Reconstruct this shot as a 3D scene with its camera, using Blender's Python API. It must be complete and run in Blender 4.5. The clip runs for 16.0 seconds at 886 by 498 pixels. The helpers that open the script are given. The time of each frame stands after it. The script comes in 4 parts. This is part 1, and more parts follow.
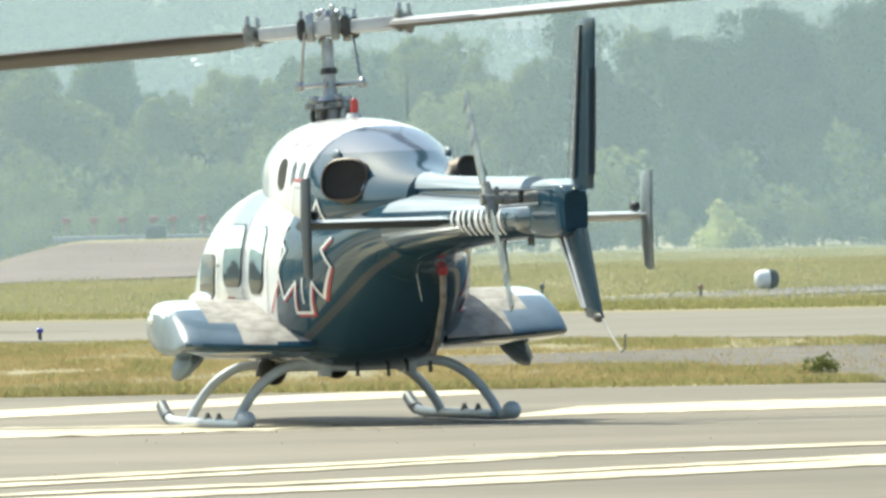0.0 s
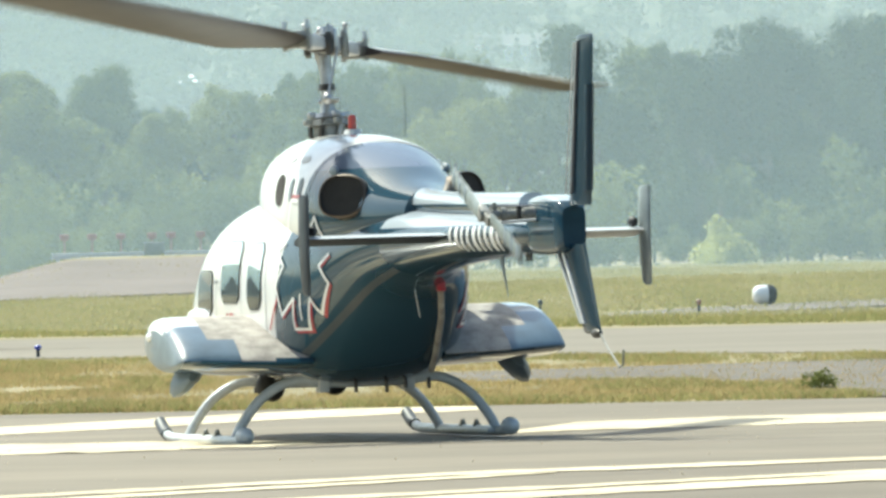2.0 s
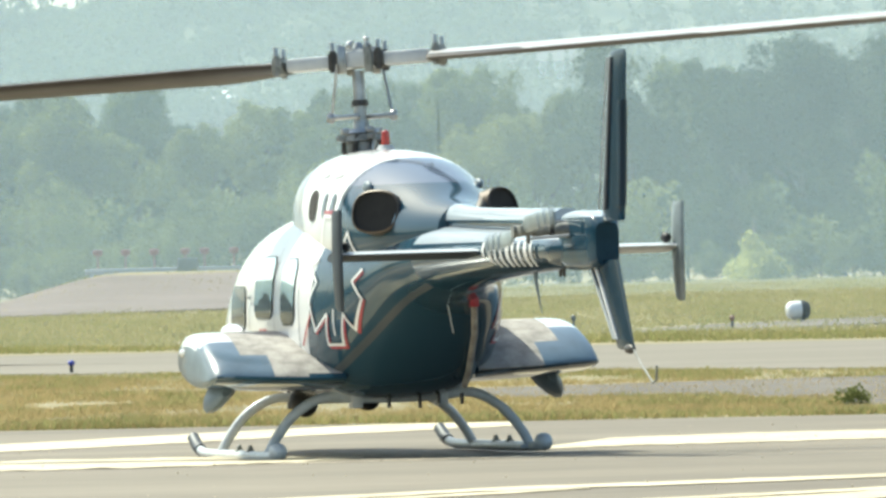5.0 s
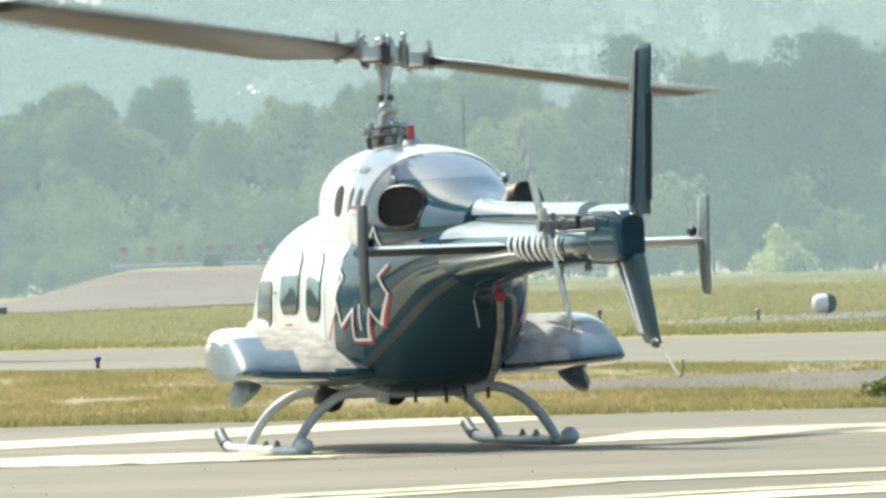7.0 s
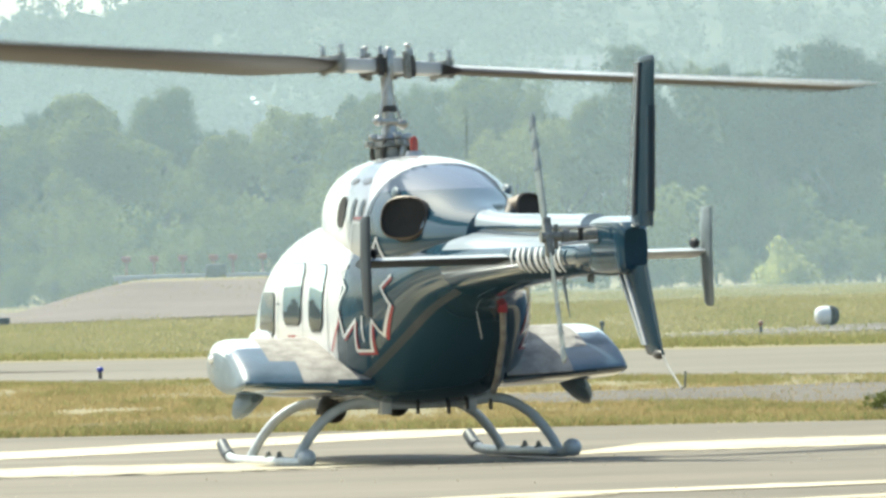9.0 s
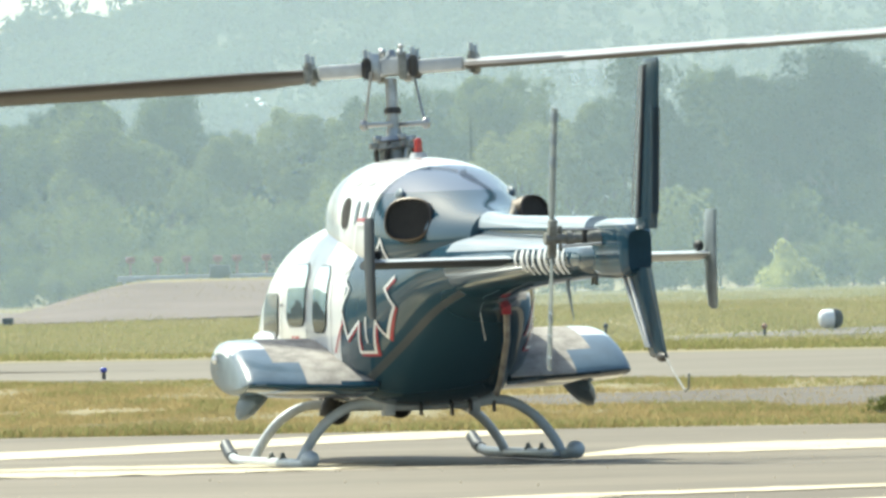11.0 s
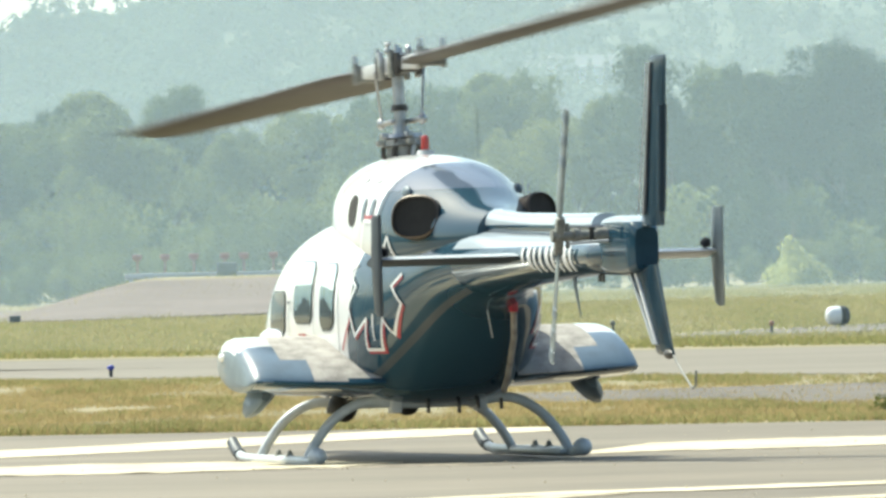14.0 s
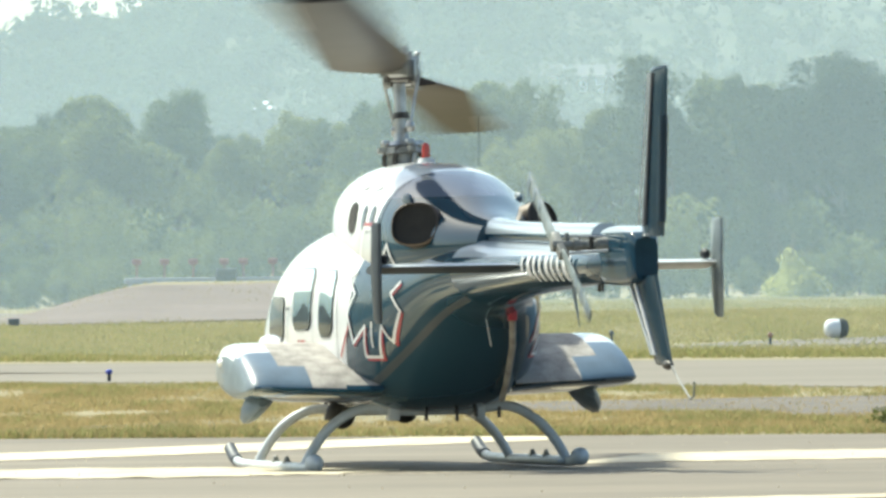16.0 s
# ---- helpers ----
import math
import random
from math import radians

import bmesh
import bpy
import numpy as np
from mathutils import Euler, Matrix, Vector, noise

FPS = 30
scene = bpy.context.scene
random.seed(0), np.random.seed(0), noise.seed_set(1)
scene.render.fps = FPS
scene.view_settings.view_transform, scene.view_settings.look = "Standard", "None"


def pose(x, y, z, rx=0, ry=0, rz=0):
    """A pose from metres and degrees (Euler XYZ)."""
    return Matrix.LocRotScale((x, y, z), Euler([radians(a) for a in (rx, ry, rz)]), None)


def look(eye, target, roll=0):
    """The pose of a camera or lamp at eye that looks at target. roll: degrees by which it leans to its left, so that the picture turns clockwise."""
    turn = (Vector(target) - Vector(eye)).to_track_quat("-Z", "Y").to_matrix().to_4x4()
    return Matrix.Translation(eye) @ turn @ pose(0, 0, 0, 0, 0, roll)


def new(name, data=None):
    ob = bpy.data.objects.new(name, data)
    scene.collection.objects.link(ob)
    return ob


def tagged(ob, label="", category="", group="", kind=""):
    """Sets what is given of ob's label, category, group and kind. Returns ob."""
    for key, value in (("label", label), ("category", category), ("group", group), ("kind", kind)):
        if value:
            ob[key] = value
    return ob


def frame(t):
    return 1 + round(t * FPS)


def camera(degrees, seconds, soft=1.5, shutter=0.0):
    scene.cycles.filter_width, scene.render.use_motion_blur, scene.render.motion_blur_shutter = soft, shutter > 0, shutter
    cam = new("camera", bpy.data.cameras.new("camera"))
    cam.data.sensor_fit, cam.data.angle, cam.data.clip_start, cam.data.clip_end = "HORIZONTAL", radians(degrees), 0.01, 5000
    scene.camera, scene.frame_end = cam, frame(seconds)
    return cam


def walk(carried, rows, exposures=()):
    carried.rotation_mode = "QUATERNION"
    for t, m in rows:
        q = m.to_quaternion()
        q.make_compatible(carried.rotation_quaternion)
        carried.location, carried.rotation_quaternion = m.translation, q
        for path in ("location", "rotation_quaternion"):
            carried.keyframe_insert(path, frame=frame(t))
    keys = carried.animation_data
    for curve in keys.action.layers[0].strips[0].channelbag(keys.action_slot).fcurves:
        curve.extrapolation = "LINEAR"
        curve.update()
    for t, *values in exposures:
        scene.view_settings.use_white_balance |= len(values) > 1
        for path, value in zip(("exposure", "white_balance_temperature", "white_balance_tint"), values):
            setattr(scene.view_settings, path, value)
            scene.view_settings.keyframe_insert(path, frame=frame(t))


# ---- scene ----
# The camera stands still on the airfield and pans by hand.
EYE = (0.0, 0.0, 1.6)
cam = camera(10.12, 16.0, soft=2.9, shutter=0.06)
AIM = [  # seconds, yaw, pitch, roll
    (0, -0.619, -0.236, 1.249), (0.5, -0.647, -0.200, 1.432), (1, -0.717, -0.175, 1.482),
    (1.5, -0.671, -0.152, 1.420), (2, -0.642, -0.053, 1.369), (2.5, -0.617, 0.006, 1.350),
    (3, -0.597, -0.015, 1.403), (3.5, -0.496, 0.012, 1.519), (4, -0.412, 0.088, 1.483),
    (6.5, -0.032, 0.151, 1.416), (7, 0.034, 0.081, 1.571), (7.5, 0.095, 0.101, 1.307),
    (8, 0.086, 0.112, 1.305), (8.5, 0.105, 0.104, 1.202), (9, 0.065, 0.211, 1.453),
    (11.5, 0.115, 0.245, 1.235), (12, 0.029, 0.330, 1.484), (12.5, 0.0, 0.343, 1.200),
    (13, 0.051, 0.277, 1.162), (13.5, 0.179, 0.232, 1.164), (14, 0.190, 0.203, 1.299),
    (14.5, 0.135, 0.168, 1.286), (15, 0.137, 0.210, 1.102), (15.5, 0.130, 0.289, 1.058),
    (16, 0.183, 0.295, 0.620)]
walk(cam, [(t, pose(*EYE, 90 + p, r, y)) for t, y, p, r in AIM], [(0, 0.6, 6500, -4), (16, 0.6, 6500, -4)])

# ---- light: hazy summer sun, high, ahead of the camera and to its left ----
SUN_TO = Vector((-0.53, 0.56, 1.02)).normalized()
world = bpy.data.worlds.new("world")
scene.world = world
world.use_nodes = True
wn = world.node_tree.nodes
sky = wn.new("ShaderNodeTexSky")
sky.sky_type, sky.sun_disc = "NISHITA", False
sky.sun_elevation = math.asin(SUN_TO.z)
sky.sun_rotation = math.atan2(SUN_TO.x, SUN_TO.y)
sky.air_density, sky.dust_density, sky.ozone_density = 1.0, 3.0, 1.0
wn["Background"].inputs["Strength"].default_value = 0.15
world.node_tree.links.new(sky.outputs[0], wn["Background"].inputs["Color"])
sun_lamp = bpy.data.lights.new("sun", "SUN")
sun_lamp.energy, sun_lamp.angle, sun_lamp.color = 4.6, radians(0.6), (1.0, 0.95, 0.86)
sun = new("sun", sun_lamp)
sun.matrix_basis = look(tuple(SUN_TO * 50), (0, 0, 0))


# ---- materials ----
def mat(name, color, rough=0.6, metal=0.0, var=0.15, scale=6.0, bump=0.0, fine=60.0, coat=0.0, color2=None, spec=0.5, streak=0.0):
    """A surface with colour variation at two scales and fine relief; streak draws the variation out along x."""
    m = bpy.data.materials.new(name)
    m.use_nodes = True
    nt = m.node_tree
    b = nt.nodes["Principled BSDF"]
    b.inputs["Roughness"].default_value, b.inputs["Metallic"].default_value = rough, metal
    b.inputs["Coat Weight"].default_value, b.inputs["Coat Roughness"].default_value = coat, 0.04
    b.inputs["Specular IOR Level"].default_value = spec
    tc = nt.nodes.new("ShaderNodeTexCoord")
    n1, n2 = nt.nodes.new("ShaderNodeTexNoise"), nt.nodes.new("ShaderNodeTexNoise")
    place = tc.outputs["Object"]
    if streak:
        drawn = nt.nodes.new("ShaderNodeMapping")
        drawn.inputs["Scale"].default_value, drawn.inputs["Rotation"].default_value = (1 / streak, 1, 1), (0, 0, radians(-12))
        nt.links.new(place, drawn.inputs["Vector"])
        place = drawn.outputs[0]
    for n, s in ((n1, scale), (n2, fine)):
        n.inputs["Scale"].default_value, n.inputs["Detail"].default_value = s, 5
        nt.links.new(place, n.inputs["Vector"])
    add = nt.nodes.new("ShaderNodeMath")
    add.operation = "MULTIPLY_ADD"
    nt.links.new(n2.outputs[0], add.inputs[0])
    add.inputs[1].default_value = 0.4
    nt.links.new(n1.outputs[0], add.inputs[2])
    ramp = nt.nodes.new("ShaderNodeMapRange")
    ramp.inputs["From Min"].default_value, ramp.inputs["From Max"].default_value = 0.5, 0.9
    nt.links.new(add.outputs[0], ramp.inputs["Value"])
    mix = nt.nodes.new("ShaderNodeMix")
    mix.data_type = "RGBA"
    c2 = color2 or tuple(min(1, c * (1 + var)) for c in color)
    c1 = color if color2 else tuple(c * (1 - var) for c in color)
    mix.inputs["A"].default_value, mix.inputs["B"].default_value = (*c1, 1), (*c2, 1)
    nt.links.new(ramp.outputs[0], mix.inputs["Factor"])
    nt.links.new(mix.outputs["Result"], b.inputs["Base Color"])
    if bump:
        bp = nt.nodes.new("ShaderNodeBump")
        bp.inputs["Strength"].default_value, bp.inputs["Distance"].default_value = 0.6, bump
        nt.links.new(n2.outputs[0], bp.inputs["Height"])
        nt.links.new(bp.outputs[0], b.inputs["Normal"])
    return m


def leaf_mat(name, color, color2, through_light=0.5):
    """Foliage: diffuse and translucent leaves, varied clump by clump."""
    m = bpy.data.materials.new(name)
    m.use_nodes = True
    nt = m.node_tree
    nt.nodes.remove(nt.nodes["Principled BSDF"])
    geo, inf = nt.nodes.new("ShaderNodeNewGeometry"), nt.nodes.new("ShaderNodeObjectInfo")
    add = nt.nodes.new("ShaderNodeMath")
    add.operation = "MULTIPLY_ADD"
    nt.links.new(inf.outputs["Random"], add.inputs[0])
    add.inputs[1].default_value = 0.6
    half = nt.nodes.new("ShaderNodeMath")
    half.operation = "MULTIPLY"
    half.inputs[1].default_value = 0.3
    nt.links.new(geo.outputs["Random Per Island"], half.inputs[0])
    nt.links.new(half.outputs[0], add.inputs[2])
    mix = nt.nodes.new("ShaderNodeMix")
    mix.data_type = "RGBA"
    mix.inputs["A"].default_value, mix.inputs["B"].default_value = (*color, 1), (*color2, 1)
    nt.links.new(add.outputs[0], mix.inputs["Factor"])
    d, tr, ms = nt.nodes.new("ShaderNodeBsdfDiffuse"), nt.nodes.new("ShaderNodeBsdfTranslucent"), nt.nodes.new("ShaderNodeMixShader")
    for s in (d, tr):
        nt.links.new(mix.outputs["Result"], s.inputs["Color"])
    ms.inputs[0].default_value = through_light
    nt.links.new(d.outputs[0], ms.inputs[1])
    nt.links.new(tr.outputs[0], ms.inputs[2])
    nt.links.new(ms.outputs[0], nt.nodes["Material Output"].inputs["Surface"])
    return m


def haze_mat(name, amount, color):
    """Thin haze: mostly clear air that scatters a part of the sunlight."""
    m = bpy.data.materials.new(name)
    m.use_nodes = True
    nt = m.node_tree
    nt.nodes.remove(nt.nodes["Principled BSDF"])
    clear, tr, ms = nt.nodes.new("ShaderNodeBsdfTransparent"), nt.nodes.new("ShaderNodeBsdfTranslucent"), nt.nodes.new("ShaderNodeMixShader")
    tr.inputs["Color"].default_value = (*color, 1)
    ms.inputs[0].default_value = amount
    nt.links.new(clear.outputs[0], ms.inputs[1])
    nt.links.new(tr.outputs[0], ms.inputs[2])
    nt.links.new(ms.outputs[0], nt.nodes["Material Output"].inputs["Surface"])
    return m


WHITE = mat("white_paint", (0.78, 0.78, 0.77), 0.12, var=0.03, coat=0.6)
NAVY = mat("navy_paint", (0.018, 0.052, 0.082), 0.09, var=0.15, coat=0.0, spec=0.45)
BLUE = mat("blue_paint", (0.075, 0.125, 0.175), 0.3, var=0.15, coat=0.4)
GREY_STRIPE = mat("grey_stripe_paint", (0.16, 0.16, 0.17), 0.3, coat=0.4)
RED = mat("red_paint", (0.33, 0.012, 0.03), 0.35, coat=0.3)
SKID = mat("skid_grey_paint", (0.49, 0.52, 0.54), 0.4, var=0.12, scale=9, coat=0.2)
SLATE = mat("slate_grey_paint", (0.15, 0.19, 0.22), 0.45, var=0.15)
BOOT = mat("skid_shoe_dark", (0.045, 0.055, 0.068), 0.5, var=0.3)
WALKWAY = mat("worn_walkway_coat", (0.32, 0.295, 0.27), 0.85, var=0.35, scale=7, bump=0.004)
STEEL = mat("worn_steel", (0.42, 0.42, 0.42), 0.34, metal=0.85, var=0.25, scale=12)
PALE = mat("pale_grey_hub_paint", (0.52, 0.53, 0.53), 0.4, var=0.12, scale=10)
DARKM = mat("oily_dark_metal", (0.06, 0.055, 0.05), 0.45, metal=0.4, var=0.4, scale=14)
GREASE = mat("greasy_mast_paint", (0.22, 0.22, 0.20), 0.45, metal=0.2, var=0.4, scale=16)
BLACK = mat("black_rubber", (0.012, 0.012, 0.013), 0.6, var=0.3)
SOOT = mat("sooty_exhaust", (0.02, 0.018, 0.016), 0.8, var=0.4)
HEAT = mat("heat_stained_metal", (0.09, 0.07, 0.055), 0.5, metal=0.4, var=0.3, scale=12)
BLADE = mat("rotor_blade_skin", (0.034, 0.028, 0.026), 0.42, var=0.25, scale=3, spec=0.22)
GLASS = mat("tinted_cabin_glass", (0.80, 0.92, 0.95), 0.04, metal=0.9, var=0.06, coat=0.5)
GLASS_DARK = mat("cabin_shade_glass", (0.03, 0.036, 0.04), 0.06, var=0.2, spec=0.4)
FRAME = mat("window_seal", (0.10, 0.11, 0.12), 0.5)
LETTER = mat("white_lettering", (0.75, 0.75, 0.75), 0.4, var=0.05)
BEACON = mat("red_beacon_glass", (0.36, 0.012, 0.01), 0.15, coat=1.0)
TAR = mat("runway_asphalt", (0.132, 0.109, 0.080), 0.8, color2=(0.208, 0.175, 0.130), scale=0.6, fine=9, bump=0.006, streak=5.0)
TAXI = mat("taxiway_asphalt", (0.165, 0.143, 0.112), 0.9, color2=(0.205, 0.180, 0.143), scale=0.3, fine=6, bump=0.004, streak=4.0)
LINE = mat("worn_white_line", (0.42, 0.355, 0.245), 0.75, color2=(0.66, 0.57, 0.405), scale=1.6, fine=14)
SAND = mat("pale_sand_bank", (0.115, 0.098, 0.08), 0.9, color2=(0.165, 0.143, 0.12), scale=0.3, fine=4, bump=0.02)
GRAVEL = mat("gravel", (0.105, 0.09, 0.075), 0.9, color2=(0.15, 0.13, 0.11), scale=0.5, fine=9, bump=0.02)
EARTH = mat("bare_mound_earth", (0.15, 0.122, 0.108), 0.95, color2=(0.195, 0.16, 0.143), scale=0.15, fine=2, bump=0.03)
SOIL = mat("dry_meadow_ground", (0.20, 0.172, 0.092), 0.95, color2=(0.275, 0.235, 0.135), scale=0.15, fine=3, bump=0.03)
GRASS_G = leaf_mat("green_grass", (0.285, 0.285, 0.12), (0.335, 0.33, 0.15), 0.5)
STRAW = leaf_mat("verge_straw", (0.39, 0.31, 0.15), (0.47, 0.37, 0.195), 0.5)
GRASS_Y = leaf_mat("dry_grass", (0.355, 0.315, 0.15), (0.43, 0.37, 0.19), 0.5)
LEAF = leaf_mat("tree_leaves", (0.075, 0.10, 0.045), (0.25, 0.26, 0.09), 0.28)
# darker copy of the tree leaves, shade put into the colour
LEAF_SHADED = leaf_mat("shaded_tree_leaves", (0.035, 0.052, 0.03), (0.10, 0.115, 0.048), 0.22)
LEAF_LIGHT = leaf_mat("young_leaves", (0.17, 0.195, 0.07), (0.30, 0.30, 0.11), 0.3)
LEAF_FAR = leaf_mat("far_leaves", (0.085, 0.108, 0.062), (0.115, 0.135, 0.078), 0.35)
PALE_BUSH = leaf_mat("pale_bush_leaves", (0.38, 0.39, 0.13), (0.46, 0.46, 0.17), 0.8)
PLATE = mat("end_plate_paint", (0.04, 0.05, 0.062), 0.5, spec=0.2)
FIN_NAVY = mat("fin_navy_paint", (0.008, 0.028, 0.048), 0.14, spec=0.22)
TIP_PANEL = mat("dull_tip_panel", (0.24, 0.255, 0.25), 0.6, var=0.2, spec=0.25)
PLATE_GREY = mat("grey_end_plate_paint", (0.22, 0.255, 0.26), 0.25, var=0.2, spec=0.5)
BLADE_TOP = mat("rotor_blade_upper_gleam", (0.50, 0.49, 0.47), 0.32, var=0.12, scale=3)
# red of the approach lamps, paled: distance haze put into the colour
LAMP_RED = mat("hazed_red_paint", (0.40, 0.24, 0.21), 0.7)
BARK = mat("bark", (0.10, 0.08, 0.06), 0.9, bump=0.02)
HILL = mat("hill_ground", (0.045, 0.06, 0.034), 0.95, color2=(0.075, 0.085, 0.048), scale=0.02, fine=0.3)


# ---- helpers for shapes ----
def finish(bm, smooth=True):
    bmesh.ops.recalc_face_normals(bm, faces=bm.faces)
    for f in bm.faces:
        f.smooth = smooth
    return bm


def part(name, bm, material, parent=None, label="", smooth=True, angle=40):
    """Link a bmesh as one mesh object, under parent if given."""
    me = bpy.data.meshes.new(name)
    finish(bm, smooth)
    bm.to_mesh(me)
    bm.free()
    for m in material if isinstance(material, (list, tuple)) else [material]:
        me.materials.append(m)
    if smooth:
        me.set_sharp_from_angle(angle=radians(angle))
    ob = new(name, me)
    ob.parent = parent
    return tagged(ob, label)


def box(bm, x0, x1, y0, y1, z0, z1, bev=0.0, m=None):
    t = Matrix.Translation(((x0 + x1) / 2, (y0 + y1) / 2, (z0 + z1) / 2)) @ Matrix.Diagonal((x1 - x0, y1 - y0, z1 - z0, 1))
    g = bmesh.ops.create_cube(bm, size=1, matrix=(m or Matrix()) @ t)
    if bev:
        es = list({e for v in g["verts"] for e in v.link_edges})
        bmesh.ops.bevel(bm, geom=es, offset=bev, segments=2, affect="EDGES", profile=0.5)
    return bm


def rings(bm, loops, cap=True, closed=False):
    """Skin a row of vertex loops of equal length."""
    vs = [[bm.verts.new(p) for p in loop] for loop in loops]
    n = len(vs[0])
    pairs = list(zip(vs, vs[1:])) + ([(vs[-1], vs[0])] if closed else [])
    for a, b in pairs:
        for i in range(n):
            bm.faces.new((a[i], a[(i + 1) % n], b[(i + 1) % n], b[i]))
    if cap and not closed:
        bm.faces.new(vs[0])
        bm.faces.new(vs[-1][::-1])
    return bm


def spline(pts, n):
    """Points along a smooth curve through pts."""
    pts = [Vector(p) for p in pts]
    out = []
    for i in range(len(pts) - 1):
        p0, p1, p2, p3 = pts[max(i - 1, 0)], pts[i], pts[i + 1], pts[min(i + 2, len(pts) - 1)]
        for k in range(n):
            t = k / n
            out.append(0.5 * ((2 * p1) + (p2 - p0) * t + (2 * p0 - 5 * p1 + 4 * p2 - p3) * t * t + (3 * p1 - p0 - 3 * p2 + p3) * t ** 3))
    return out + [pts[-1]]


def tube(bm, pts, r, seg=12, r1=None):
    """A round tube along pts, its radius going from r to r1."""
    pts = [Vector(p) for p in pts]
    loops, up = [], None
    for i, p in enumerate(pts):
        d = (pts[min(i + 1, len(pts) - 1)] - pts[max(i - 1, 0)]).normalized()
        if up is None:
            up = d.orthogonal().normalized()
        up = (up - d * up.dot(d)).normalized()
        side = d.cross(up)
        rr = r if r1 is None else r + (r1 - r) * i / (len(pts) - 1)
        loops.append([p + rr * (math.cos(a) * up + math.sin(a) * side) for a in (2 * math.pi * k / seg for k in range(seg))])
    return rings(bm, loops)


def oval(bm, c, rx, ry, rz, u=16, v=10):
    bmesh.ops.create_uvsphere(bm, u_segments=u, v_segments=v, radius=1, matrix=Matrix.Translation(c) @ Matrix.Diagonal((rx, ry, rz, 1)))
    return bm


def section(x, zb, zt, hw, n=2.5, seg=36, zw=0.45):
    """A rounded body section across x: zw is where, from bottom to top, it is widest."""
    zc = zb + (zt - zb) * zw
    out = []
    for k in range(seg):
        a = 2 * math.pi * k / seg
        c, s = math.cos(a), math.sin(a)
        e = 2 / n
        y = hw * math.copysign(abs(c) ** e, c)
        h = (zt - zc) if s > 0 else (zc - zb)
        out.append((x, y, zc + h * math.copysign(abs(s) ** e, s)))
    return out


def interp_rows(rows, step):
    """Smoothly finer rows of numbers, by their first column (falling)."""
    pts, out = [Vector(r[:3]) for r in rows], []
    xs = np.array([r[0] for r in rows])
    cols = np.array(rows)
    n = max(2, int(abs(xs[0] - xs[-1]) / step))
    for x in np.linspace(xs[0], xs[-1], n):
        i = min(max(int(np.searchsorted(-xs, -x, side="right")) - 1, 0), len(xs) - 2)
        p0, p1, p2, p3 = cols[max(i - 1, 0)], cols[i], cols[i + 1], cols[min(i + 2, len(xs) - 1)]
        h = p2[0] - p1[0]
        t = (x - p1[0]) / h
        m1 = (p2 - p0) / (p2[0] - p0[0]) * h
        m2 = (p3 - p1) / (p3[0] - p1[0]) * h
        v = (2 * t**3 - 3 * t**2 + 1) * p1 + (t**3 - 2 * t**2 + t) * m1 + (-2 * t**3 + 3 * t**2) * p2 + (t**3 - t**2) * m2
        v[0] = x
        out.append([float(q) for q in v])
    return out


# ---- ground ----
def ground_z(x, y):
    """Height of the airfield: a gentle fall of the apron, a meadow, a low mound and a rise under the woods."""
    z = float(np.interp(y, (32, 40.3, 42, 44.5, 48), (0.29, 0.008, -0.035, -0.075, -0.105)))
    if y > 48:
        z += 0.105 * min(1, (y - 48) / 24) ** 2
    s = lambda a, b, v: (lambda t: t * t * (3 - 2 * t))(min(max((v - a) / (b - a), 0), 1))
    z += 1.42 * s(168, 207, y) * s(4, -6, x) * (1 - s(-12.2, -18.8, x))
    z += 0.06 * s(100, 108, y) * s(4, 7, x)
    z += 3.0 * s(340, 520, y)
    return z


def sheet(xs, ys, lift=0.0, edge=None):
    """A sheet that lies on the ground; edge(x, j) may shift its y."""
    bm = bmesh.new()
    g = []
    for j, y in enumerate(ys):
        row = []
        for x in xs:
            yy = y + (edge(x, j) if edge else 0)
            row.append(bm.verts.new((x, yy, ground_z(x, yy) + lift)))
        g.append(row)
    for a, b in zip(g, g[1:]):
        for i in range(len(xs) - 1):
            bm.faces.new((a[i], a[i + 1], b[i + 1], b[i]))
    return bm


def steps(a, b, n):
    return [a + (b - a) * i / n for i in range(n + 1)]


gx = [-2500, -1200, -500, -250, -120, -60] + steps(-40, 40, 80) + [60, 120, 250, 500, 1200, 2500]
gy = [-400, -100, -30] + steps(0, 100, 60) + steps(105, 220, 46) + steps(240, 560, 16) + [700, 1000, 1600, 3000]
tagged(part("ground", sheet(gx, gy), SOIL), "dry grassy airfield ground reaching to the woods", "ground", kind="structure")
px = [-300, -120, -60] + steps(-30, 30, 60) + [60, 120, 300]
tagged(part("runway", sheet(px, [-60, -20, 0] + steps(10, 50, 40) + [52.3], 0.012, lambda x, j: (-0.13 * x if abs(x) < 40 else 0) * (j > 42)), TAR),
       "worn grey asphalt runway with white lines", "runway", kind="structure")
tagged(part("taxiway", sheet(px, steps(72.8, 91.5, 10), 0.012, lambda x, j: -0.7 * max(-40, min(40, x)) * (0.9 if j < 5 else 0.4)), TAXI),
       "pale grey asphalt taxiway across the grass", "taxiway", kind="structure")


